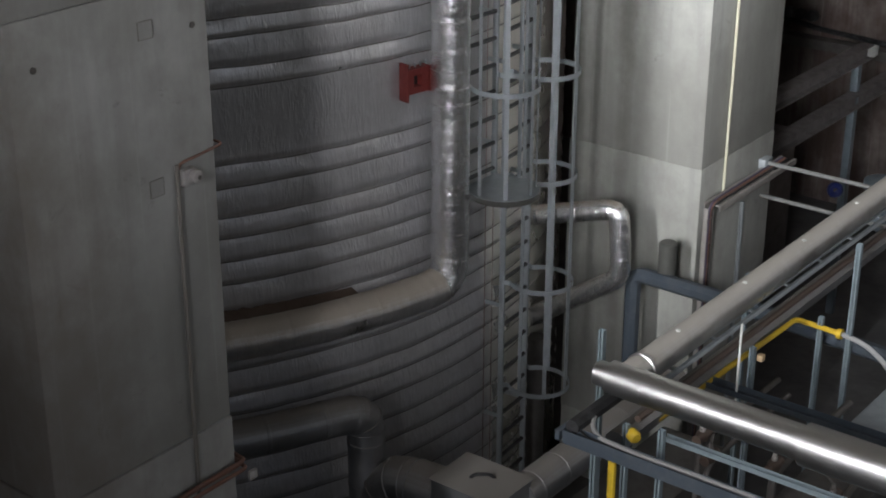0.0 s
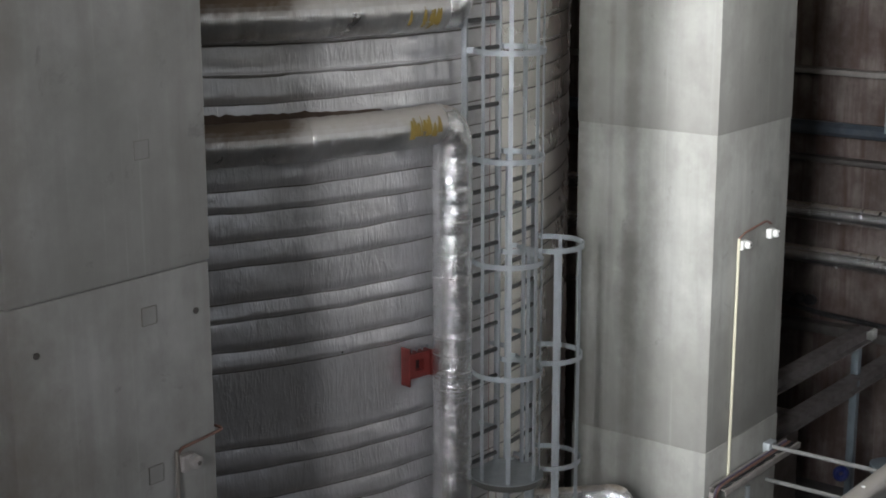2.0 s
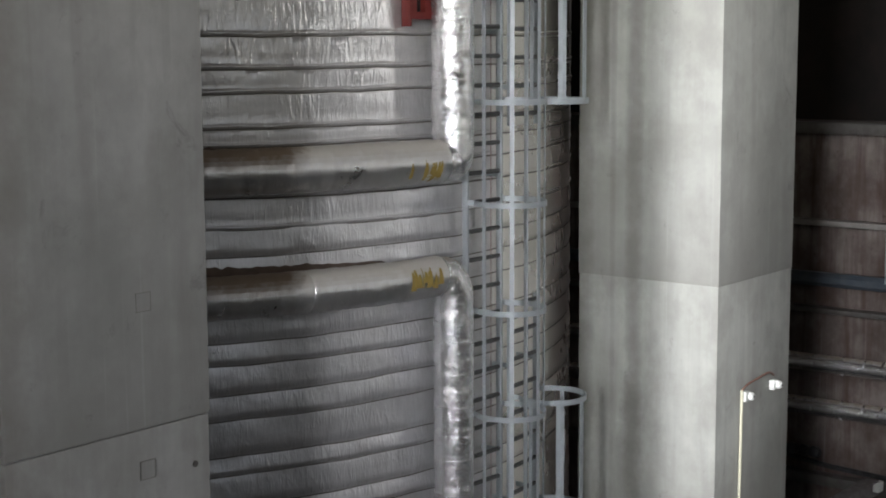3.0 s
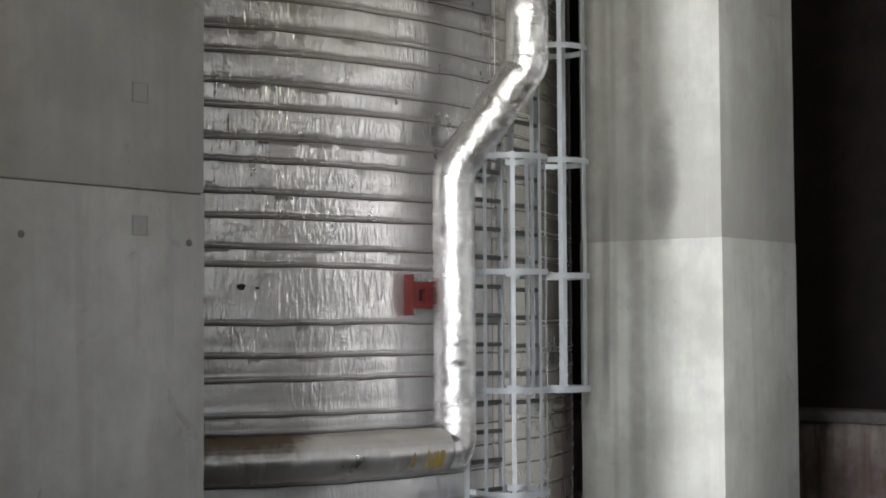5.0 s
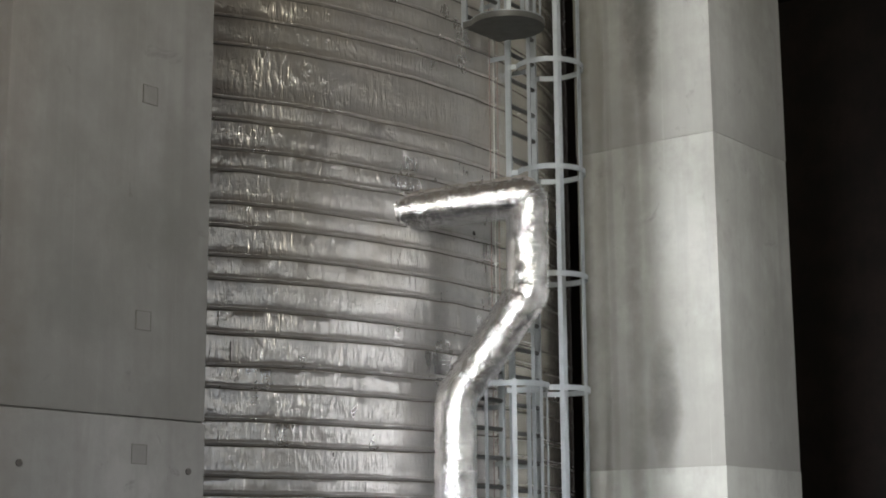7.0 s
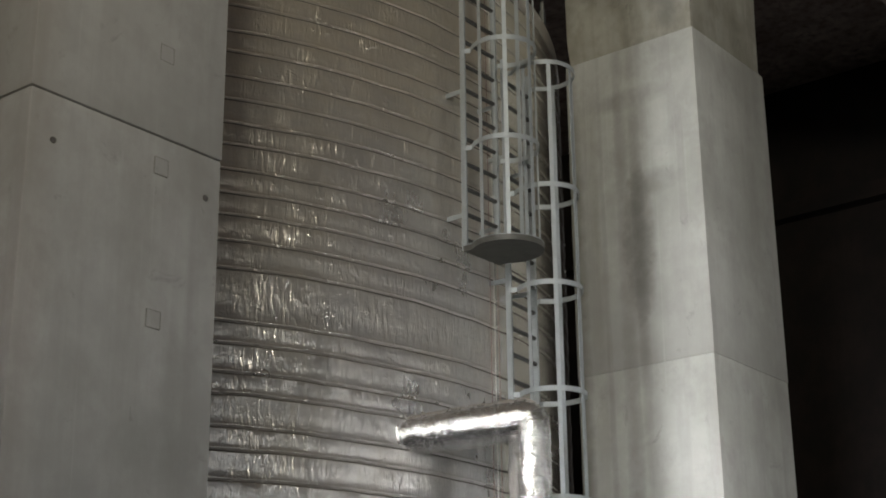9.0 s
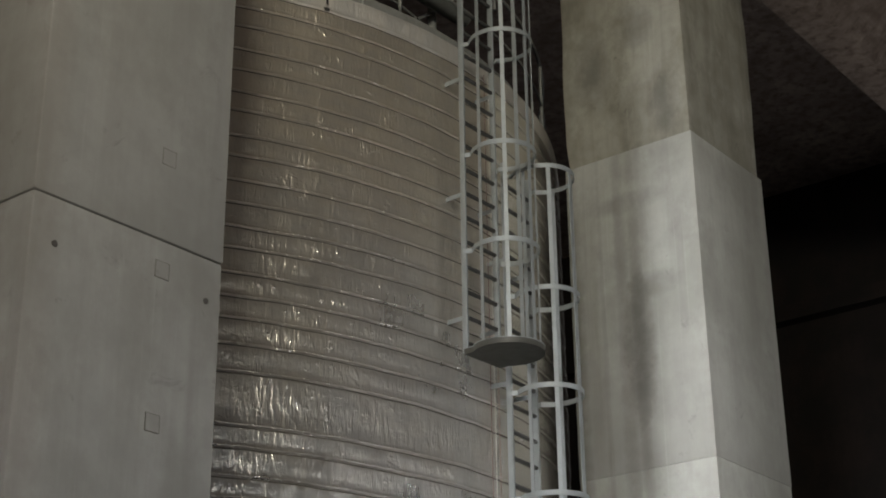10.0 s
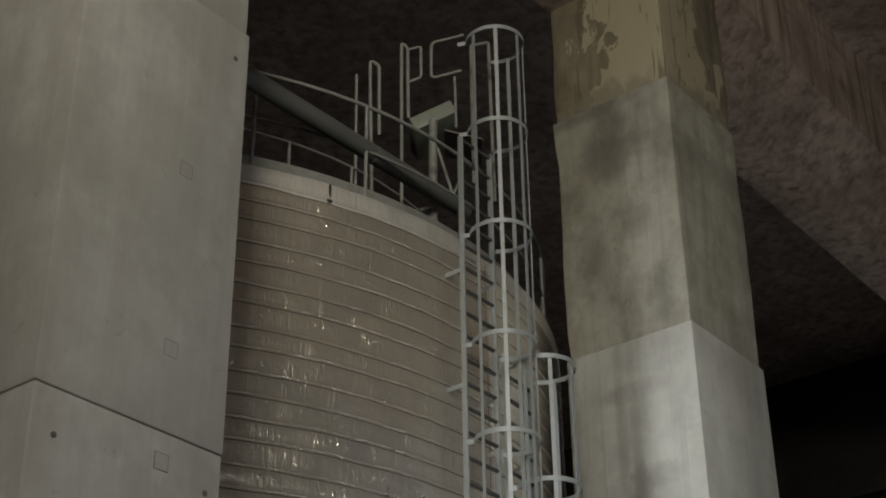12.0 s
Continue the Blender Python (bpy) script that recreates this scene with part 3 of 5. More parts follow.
def concrete_column(a, b, label, holes):
    """A square column cast in lifts; its corner towards the eye stands at a, b."""
    col = thing("concrete_column", at_grid(a + SIDE / 2, b + SIDE / 2, 0), label, "column", "columns of the hall")
    for i, (z0, z1) in enumerate(zip(LIFTS, LIFTS[1:])):
        out = (0.0, 0.012, -0.006, 0.01, 0.0, 0.012, -0.03, -0.045)[i]
        bm = box(at_grid(a + SIDE / 2, b + SIDE / 2, (z0 + z1) / 2), (SIDE + out, SIDE + out, z1 - z0 - 0.001), bevel=0.026 if holes else 0.003)
        if i >= 6 and not holes:
            bmesh.ops.subdivide_edges(bm, edges=[e for e in bm.edges if e.calc_length() > 0.5], cuts=9, use_grid_fill=True)
            mid = at_grid(a + SIDE / 2, b + SIDE / 2)
            for v in bm.verts:
                k = (v.co.z - z0) / (z1 - z0)
                d = v.co - mid
                bulge = 0.008 * math.sin(v.co.z * 2.3 + d.x * 1.7) + 0.004 * math.sin(v.co.z * 6.1 + d.y * 5.0) + 0.03 * max(0.0, k - 0.8) / 0.2 - 0.02 * max(0.0, 0.12 - k) / 0.12
                v.co += Vector((d.x, d.y, 0)) * bulge
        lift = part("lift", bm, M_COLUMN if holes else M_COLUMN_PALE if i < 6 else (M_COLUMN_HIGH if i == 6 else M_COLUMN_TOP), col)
        if holes and 2 < i + 1 < 7:
            for dz in (-0.35,):
                for along in (0.21, 1.64):
                    bm = tube([at_grid(a + along, b - 0.008 - out / 2, z1 + dz), at_grid(a + along, b + 0.02, z1 + dz)], 0.024, 10)
                    part("tie_hole", bm, M_DARK_STEEL, lift)
    return col


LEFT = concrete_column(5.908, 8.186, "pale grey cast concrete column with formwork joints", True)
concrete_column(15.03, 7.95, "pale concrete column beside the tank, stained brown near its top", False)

# Unseen column, added to keep slit light off the grey column's left side.
concrete_column(-3.21, 7.2, "unseen concrete column added to block slit light", True)

# ---- the tank ----
SEAMS = [0.0, 0.3, 0.55, 0.8, 1.05, 1.3, 1.56, 1.82, 2.1, 2.38, 2.66, 2.93, 3.16, 3.45, 3.7, 3.9, 4.12, 4.42, 4.66, 4.92, 5.14, 5.45, 5.68,
         6.46, 6.66, 6.95, 7.13, 7.48, 7.72, 7.99, 8.21, 8.55, 8.8, 9.01, 9.26, 9.55, 9.8, 10.02, 10.19, 10.51, 10.73, 11.03, 11.56, 11.73,
         12.01, 12.23, 12.52, 12.73, 13.02, 13.24, 13.53, 13.75, 14.03, 14.24, 14.55, 14.76, 15.04, 15.26, 15.78, 16.06, 16.32, 16.55, 16.79,
         17.07, 17.3, 17.55, 17.8, 18.08, 18.3, 18.59, 18.8, 19.07, 19.31, 19.59, 19.81, 20.02, 20.27]


def build_tank():
    tank = thing("storage_tank", TANK, "tall round tank wrapped in crinkled aluminium foil insulation", "tank")
    rnd = random.Random(4)
    angles = [radians(-88 + 0.42 * k) for k in range(241)] + [radians(13 + 4.0 * k) for k in range(1, 65)]
    seg = len(angles)
    phase = [[rnd.uniform(0, 6.28) for _ in range(3)] for _ in SEAMS]

    def wave(i, a):
        p = phase[i]
        return 0.005 * math.sin(a * 9 + p[0]) + 0.003 * math.sin(a * 21 + p[1]) + 0.0015 * math.sin(a * 47 + p[2]) + 0.007 * noise.noise(Vector((a * TANK_R * 3.2, p[0] * 9.0, 0.0)))
    for i, (z0, z1) in enumerate(zip(SEAMS, SEAMS[1:])):
        h = z1 - z0
        low = z1 < 9.3
        deep = 0.007 + 0.0125 * min(1.0, max(0.0, (8.9 - z1) / 5.0)) if low else 0.008 if z0 < 15.3 else 0.003
        e = 0.02 / h
        if low:
            u = 0.25 / h if h > 0.4 else 1.0
            rows = [(-deep, 0.0), (-deep * 0.9, 0.055 * u), (-deep * 0.2, 0.11 * u), (deep * 0.6, 0.19 * u), (deep, 0.27 * u), (deep * 0.98, 0.33 * u), (deep * 0.75, 0.42 * u), (deep * 0.4, 0.58 * u), (0.0, 0.72), (-deep * 0.45, 0.86), (-deep * 0.8, 0.95), (-deep, 1.0)]
        else:
            groove = 0.008 if z0 < 15.3 else 0.003
            rows = [(-groove, 0.0), (0.002, e * 0.3), (0.0095, e * 0.75), (0.012, e * 1.1), (0.0105, e * 1.5), (0.005, e * 2.0), (0.001, e * 2.7), (0.003, 0.4), (0.003, 0.7), (0.0, 1 - 0.9 * e), (-groove, 1 - 0.5 * e), (-groove, 1.0)]
        bm = bmesh.new()
        rings = []
        ph = [rnd.uniform(0, 6.28) for _ in range(3)]
        for off, k in rows:
            ring = []
            for q in range(seg):
                a = angles[q]
                w = 0.002 * math.sin(a * 31 + ph[0] + k) + 0.0025 * math.sin(a * 17 + ph[2])
                dz = wave(i, a) * (1 - k) + wave(i + 1, a) * k
                spot = Vector((a * TANK_R, (z0 + h * k) * 1.3, i * 7.7))
                w += 0.006 * noise.noise(spot * 2.6) + (0.0055 if low else 0.0035) * noise.noise(spot * 7.0)
                w *= 1.0 - 0.8 * min(1.0, max(0.0, (math.degrees(a) + 37.0) / 4.0))
                r = TANK_R + off + w * min(1.0, 5 * k * (1 - k) + 0.1)
                ring.append(bm.verts.new(TANK + Vector((r * math.cos(a), r * math.sin(a), z0 + h * k + dz))))
            rings.append(ring)
        for p, q in zip(rings, rings[1:]):
            for t in range(seg):
                j = (t + 1) % seg
                bm.faces.new((p[t], p[j], q[j], q[t]))
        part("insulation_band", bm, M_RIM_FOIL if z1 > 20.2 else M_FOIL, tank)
        bm = bmesh.new()
        strip = []
        for q in range(seg):
            a = angles[q]
            r = TANK_R - deep + (0.004 if low else 0.002)
            strip.append([bm.verts.new(TANK + Vector((r * math.cos(a), r * math.sin(a), z0 + wave(i, a) + dz))) for dz in ((-0.004, 0.008) if low else (-0.012, 0.003))])
        for q in range(seg):
            p, n = strip[q], strip[(q + 1) % seg]
            bm.faces.new((p[0], n[0], n[1], p[1]))
        part("seam", bm, M_SEAM, tank)
    top = lathe([(TANK_R - 0.02, TANK_TOP), (TANK_R - 0.1, TANK_TOP + 0.02), (3.0, TANK_TOP + 0.15), (0.01, TANK_TOP + 0.25)], TANK, 96)
    part("roof", top, M_DARK_STEEL, tank, "dark steel tank roof")
    return tank


TANK_OB = build_tank()


def red_bracket(angle, z):
    """A flared bracket plate with a square hole."""
    out = Vector((math.cos(radians(angle)), math.sin(radians(angle)), 0))
    side = Vector((-out.y, out.x, 0))
    c = at_tank(angle, TANK_R, z)
    bm = bmesh.new()
    loops = []
    for half, h, depth in ((0.14, 0.13, 0.02), (0.14, 0.13, 0.12), (0.055, 0.06, 0.12), (0.055, 0.06, 0.02)):
        loops.append([bm.verts.new(c + out * depth + side * (half * x) + Vector((0, 0, h * y))) for x, y in ((-1, -1), (1, -1), (1, 1), (-1, 1))])
    for p, q in zip(loops, loops[1:] + loops[:1]):
        for k in range(4):
            bm.faces.new((p[k], p[(k + 1) % 4], q[(k + 1) % 4], q[k]))
    bmesh.ops.recalc_face_normals(bm, faces=bm.faces)
    ob = part("red_bracket", bm, M_RED, TANK_OB, "red primed steel bracket with a square hole", smooth=False)
    for sx in (-1, 1):
        part("flange", box(c + out * 0.08 + side * (sx * 0.152), (0.022, 0.13, 0.27 if sx > 0 else 0.4), x_axis=side, bevel=0.004), M_RED, ob)
    for k in range(5):
        part("stud", tube([c + out * 0.06 + side * (0.075 * k - 0.14) + Vector((0, 0, 0.125)), c + out * 0.06 + side * (0.075 * k - 0.14) + Vector((0, 0, 0.17))], 0.012, 8), M_GALV, ob, "pale stud")
    # Black block fills the square hole and stands for the shade inside it.
    part("bracket_core", box(c + out * 0.03, (0.108, 0.04, 0.115), x_axis=side), M_BLACK, ob)


red_bracket(-47.3, 6.22)
red_bracket(-46.9, 11.31)

# ---- caged ladders on the tank ----
STAND = 0.24
CAGE_R = 0.36
HALF = 0.275


def caged_ladder(angle, z0, z1, hoops, cage0, cage1, label, plate=False):
    """Stringers, rungs, hoops and upright cage bars, standing off the shell."""
    out = Vector((math.cos(radians(angle)), math.sin(radians(angle)), 0))
    side = Vector((-out.y, out.x, 0))
    base = at_tank(angle, TANK_R + STAND, 0)
    lad = thing("caged_ladder", base + Vector((0, 0, z0)), label, "ladder", "ladders up the tank")
    for sx in (-1, 1):
        p = base + side * (sx * HALF)
        part("stringer", box(p + Vector((0, 0, (z0 + z1) / 2)), (0.03, 0.065, z1 - z0), x_axis=side, bevel=0.004), M_GALV, lad)
    z = z0 + 0.12
    while z < z1 - 0.05:
        part("rung", tube([base - side * HALF + Vector((0, 0, z)), base + side * HALF + Vector((0, 0, z))], 0.024, 8), M_RUNG, lad)
        z += 0.29
    z = z0 + 0.4
    while z < min(z1, TANK_TOP):
        for sx in (-1, 1):
            p = base + side * (sx * HALF) + Vector((0, 0, z))
            part("stand_off", box(p - out * 0.13, (0.012, 0.27, 0.05), x_axis=side), M_GALV, lad)
        z += 1.44
    mid = base + out * (CAGE_R * 0.97)

    def ring(z):
        pts = [mid + out * (CAGE_R * math.cos(radians(k))) + side * (CAGE_R * math.sin(radians(k))) for k in range(-136, 137, 8)]
        return [p + Vector((0, 0, z)) for p in [base - side * (HALF + 0.02)] + pts + [base + side * (HALF + 0.02)]]
    for hz in hoops:
        part("hoop", tube(ring(hz), 0.0, 4, flat=(0.055, 0.008)), M_GALV, lad)
    for k in (-100, -50, 0, 50, 100):
        p = mid + out * ((CAGE_R - 0.012) * math.cos(radians(k))) + side * ((CAGE_R - 0.012) * math.sin(radians(k)))
        tang = (-out * math.sin(radians(k)) + side * math.cos(radians(k)))
        part("cage_bar", box(p + Vector((0, 0, (cage0 + cage1) / 2)), (0.045, 0.009, cage1 - cage0), x_axis=tang), M_GALV, lad)
    if plate:
        pts = [mid + out * ((CAGE_R + 0.025) * math.cos(radians(k))) + side * ((CAGE_R + 0.025) * math.sin(radians(k))) for k in range(-128, 129, 8)]
        pts = [base - side * (HALF + 0.03)] + pts + [base + side * (HALF + 0.03)]
        bm = bmesh.new()
        lo = [bm.verts.new(p + Vector((0, 0, cage0 - 0.02))) for p in pts]
        hi = [bm.verts.new(p + Vector((0, 0, cage0 + 0.04))) for p in pts]
        bm.faces.new(list(reversed(lo)))
        bm.faces.new(hi)
        for i in range(len(pts)):
            j = (i + 1) % len(pts)
            bm.faces.new((lo[i], lo[j], hi[j], hi[i]))
        tb = bmesh.new()
        lo = [tb.verts.new(p + Vector((0, 0, cage0 + 0.042))) for p in pts]
        hi = [tb.verts.new(p + Vector((0, 0, cage0 + 0.05))) for p in pts]
        tb.faces.new(list(reversed(lo)))
        tb.faces.new(hi)
        for i in range(len(pts)):
            j = (i + 1) % len(pts)
            tb.faces.new((lo[i], lo[j], hi[j], hi[i]))
        # Paler sheet laid on: the platform's lit top put into colour.
        part("lit_top_sheet", tb, M_GALV, lad, "grey sheet added as the rest platform's lit top")
        part("plate_rim", tube(ring(cage0 + 0.015), 0.0, 4, flat=(0.07, 0.012)), M_GALV, lad)
        # The platform itself is coloured dark for the shade on its underside.
        part("rest_plate", bm, M_PLATE, lad, "round rest platform, dark for its shaded underside")
    return lad


LADDER_A, LADDER_C = -39.8, -32.8
caged_ladder(LADDER_C, 0.0, 8.3, (2.27, 3.58, 4.88, 6.06, 7.27), 2.25, 7.3, "galvanised ladder with a safety cage, on the tank's foot")
caged_ladder(LADDER_A, 4.9, 13.0, (6.08, 7.25, 8.31, 9.38, 10.38, 11.53, 12.66), 4.9, 12.7, "galvanised caged ladder with a round rest platform", True)
caged_ladder(LADDER_C, 10.1, 18.9, (10.36, 11.51, 12.68, 13.85, 14.98, 16.14, 17.25, 18.71), 10.36, 18.73, "galvanised caged ladder high on the tank")
caged_ladder(LADDER_A, 16.4, 21.5, (17.55, 18.7, 20.1, 21.5, 22.85), 16.4, 22.87, "galvanised caged ladder that rises over the tank's rim", True)

# ---- insulated pipes on the tank ----
PIPE_R = 0.2


def insulated_pipe(label, points, bend, rings, mat=M_PIPE_FOIL, radius=PIPE_R, choose=None, rough=0.018, name="insulated_pipe", group="insulated pipes", tape=None, quilt=False, mitred=False, taper=0.0):
    path = rounded(points, bend, 3 if mitred else 10)
    pipe = thing(name, path[0], label, "pipe", group)
    dense = []
    for a, b in zip(path, path[1:]):
        n = max(1, int((b - a).length / 0.03))
        dense += [a.lerp(b, k / n) for k in range(n)]
    dense.append(path[-1])
    rnd = random.Random(len(dense))
    rr, count, size = [], 0, 1
    for _ in dense:
        swell = 0.036 * (math.sin(math.pi * count / size) ** 0.3 - 0.85) if quilt else 0.0
        rr.append(radius * (1 + rnd.uniform(-rough, rough) * (0.3 if quilt else 1.0) + swell))
        count -= 1
        if count <= 0:
            count = size = rnd.choice((6, 7, 8, 10, 12))
    if taper:
        for i in range(len(rr)):
            near = (dense[i] - dense[-1]).length
            rr[i] *= 1 - taper * max(0.0, 1 - near / 0.75)
    start = 0
    for i in range(1, len(dense)):
        m = choose(dense[start]) if choose else mat
        if i == len(dense) - 1 or (choose and choose(dense[i]) is not m):
            bm = tube(dense[start:i + 1], rr[start:i + 1], 28)
            if quilt:
                for v in bm.verts:
                    v.co += noise.noise_vector(v.co * 9.0) * (radius * 0.025) + noise.noise_vector(v.co * 22.0) * (radius * 0.014)
            part("casing", bm, m, pipe)
            start = i
    total, dist = 0.0, [0.0]
    for a, b in zip(dense, dense[1:]):
        total += (b - a).length
        dist.append(total)
    for a, b, c in zip(path, path[1:], path[2:]) if mitred else ():
        if (b - a).angle(c - b) > 0.1:
            t = (c - a).normalized()
            part("mitre_seam", tube([b - t * 0.009, b - t * 0.005, b + t * 0.005, b + t * 0.009], [radius * 0.99, radius * 1.03, radius * 1.03, radius * 0.99], 28, caps=False), m, pipe)
    at = 0.2
    while at < total - 0.1 and rings:
        i = min(range(len(dist)), key=lambda q: abs(dist[q] - at))
        if 0 < i < len(dense) - 1:
            t = (dense[i + 1] - dense[i - 1]).normalized()
            w = rnd.uniform(0.015, 0.03)
            m = tape or (choose(dense[i]) if choose else mat)
            if m in (M_PIPE_DUSTY, M_PIPE_BEIGE):
                at += 0.4
                continue
            part("tape_ring", tube([dense[i] - t * w, dense[i] - t * (w - 0.005), dense[i] + t * (w - 0.005), dense[i] + t * w], [radius * 1.0, radius * 1.025, radius * 1.025, radius * 1.0], 28, caps=False), m, pipe)
        at += rings * rnd.uniform(0.6, 1.4)
    return pipe


R_PIPE = TANK_R + 0.3


def around(a0, a1, z, r=R_PIPE):
    n = max(2, int(abs(a1 - a0) / 3))
    return [at_tank(a0 + (a1 - a0) * k / n, r, z) for k in range(n + 1)]


PIPE_A = -44.6


def dust_on(p):
    """Dust lies on the level runs."""
    d = p - TANK
    angle = math.degrees(math.atan2(d.y, d.x))
    return M_PIPE_FOIL if angle > -46.5 or p.z > 12 else M_PIPE_DUSTY if p.z > 6 else M_PIPE_BEIGE


LOOP = insulated_pipe("dusty foil-wrapped pipe loop along the tank", around(-110, -50, 3.95) + [at_tank(PIPE_A, R_PIPE, 3.95), at_tank(PIPE_A, R_PIPE, 8.71)] + around(-50, -110, 8.69), 0.3, 0.24, choose=dust_on, quilt=True)
OFFSET = insulated_pipe("shiny foil-wrapped pipe with an offset bend up the tank", around(-110, -50, 9.82) + [at_tank(PIPE_A, R_PIPE, 9.82), at_tank(PIPE_A, R_PIPE, 12.52), at_tank(-40.05, TANK_R + 0.82, 13.56), at_tank(-40.0, TANK_R + 0.82, 14.56), at_tank(-50.4, TANK_R - 0.34, 14.34)], 0.1, 0.26, radius=0.21, choose=dust_on, quilt=True, taper=0.22)


def bare_patch(pipe, a0, a1, z, low, high):
    """Torn strips through which the yellow wool shows, on the outer side of a level pipe."""
    n = 11
    rnd = random.Random(n + int(z * 10))
    for i in range(n):
        ang = a0 + (a1 - a0) * (i + rnd.uniform(0.2, 0.8)) / n
        half = rnd.uniform(0.08, 0.3)
        lean = rnd.uniform(-0.2, 0.2)
        lo, hi = low + rnd.uniform(0, 25), high - rnd.uniform(0, 25)
        bm = bmesh.new()
        rows = []
        for da in (-half, 0.0, half):
            row = []
            for k in range(6):
                q = radians(lo + (hi - lo) * k / 5)
                row.append(bm.verts.new(at_tank(ang + da * (1.2 - 0.16 * k) + lean * k / 5, R_PIPE + math.cos(q) * PIPE_R * 1.03, z + math.sin(q) * PIPE_R * 1.03)))
            rows.append(row)
        for r, s in zip(rows, rows[1:]):
            for k in range(5):
                bm.faces.new((r[k], r[k + 1], s[k + 1], s[k]))
        part("bare_wool", bm, M_FIBRE, pipe, "torn strip of bare yellow wool")


def settled_dust(pipe, a0, a1, z, high):
    """Brown dust heaped behind a level pipe and smeared up the shell, ragged along its top."""
    bm = bmesh.new()
    n = 90
    low, top, back = [], [], []
    for k in range(n + 1):
        a = a0 + (a1 - a0) * k / n
        fade = min(1.0, 3.0 * (1 - k / n))
        up = high * fade * (0.55 + 0.9 * abs(noise.noise(Vector((a * 0.8, z, 0.0)))) + 0.35 * noise.noise(Vector((a * 3.1, z, 2.0))))
        low.append(bm.verts.new(at_tank(a, TANK_R + 0.14, z - 0.02)))
        top.append(bm.verts.new(at_tank(a, TANK_R + 0.022, z + up)))
        back.append(bm.verts.new(at_tank(a, TANK_R - 0.02, z + up + 0.004)))
    for k in range(n):
        bm.faces.new((low[k], low[k + 1], top[k + 1], top[k]))
        bm.faces.new((top[k], top[k + 1], back[k + 1], back[k]))
    part("settled_dust", bm, M_DUST, pipe, "brown dust heaped behind the pipe")


settled_dust(LOOP, -100, -51, 8.86, 0.1)
settled_dust(LOOP, -100, -55, 4.1, 0.07)
settled_dust(OFFSET, -100, -56, 9.99, 0.05)
bare_patch(LOOP, -51.0, -47.5, 8.7, -25, 40)
bare_patch(OFFSET, -51.6, -47.6, 9.82, -60, 15)

insulated_pipe("grey sheet-clad pipe bending down beside the tank", around(-110, -60, 2.95, TANK_R + 0.5) + [at_tank(-56.6, TANK_R + 0.5, 2.9), at_tank(-56.4, TANK_R + 0.5, 0.0)], 0.34, 0.5, choose=lambda p: M_DUSTY_SHEET, radius=0.2, rough=0.004, tape=M_DUSTY_SHEET, mitred=True)

C_RAD = at_tank(-26.0, TANK_R - 0.05, 3.98)
insulated_pipe("small shiny foil-wrapped pipe loop beside the concrete column", [C_RAD, Vector((2.04, 16.5, 4.26)), Vector((2.09, 16.46, 3.42)), at_tank(-22.5, TANK_R - 0.02, 2.5)], 0.17, 0.3, radius=0.12, quilt=True)

# ---- wires and marks on the shell ----


def earth_wire(angle, z0, z1, mat, label):
    bm = tube([at_tank(angle, TANK_R + 0.03, z0 + (z1 - z0) * k / 12) for k in range(13)], 0.0045, 6)
    return solid("earth_wire", bm, mat, label, "wire", "wires down the tank")


earth_wire(-35.7, 0.0, 20.1, M_COPPER, "thin copper wire running down the tank")
earth_wire(-34.95, 12.5, 20.1, M_WHITE, "thin pale wire running down the tank")
earth_wire(-34.2, 0.0, 20.1, M_COPPER, "thin copper wire running down the tank")


def tear(angle, z, w, h):
    c = at_tank(angle, TANK_R + 0.02, z)
    out = Vector((math.cos(radians(angle)), math.sin(radians(angle)), 0))
    bm = bmesh.new()
    n = 9
    rim = [bm.verts.new(c + out.cross(Vector((0, 0, 1))) * (w * math.cos(6.283 * k / n) * (0.8 + 0.3 * math.sin(k * 2.3))) + Vector((0, 0, h * math.sin(6.283 * k / n)))) for k in range(n)]
    tip = bm.verts.new(c + out * 0.002)
    for k in range(n):
        bm.faces.new((rim[k], rim[(k + 1) % n], tip))
    part("foil_tear", bm, M_BLACK, TANK_OB, "small dark tear in the foil")


for spec in ((-65.4, 11.37, 0.055, 0.03), (-63.9, 11.36, 0.03, 0.012), (-56.5, 11.95, 0.012, 0.02), (-58.65, 20.18, 0.022, 0.09), (-58.65, 20.04, 0.05, 0.025), (-55.8, 6.5, 0.02, 0.012), (-66.6, 12.86, 0.008, 0.1)):
    tear(*spec)

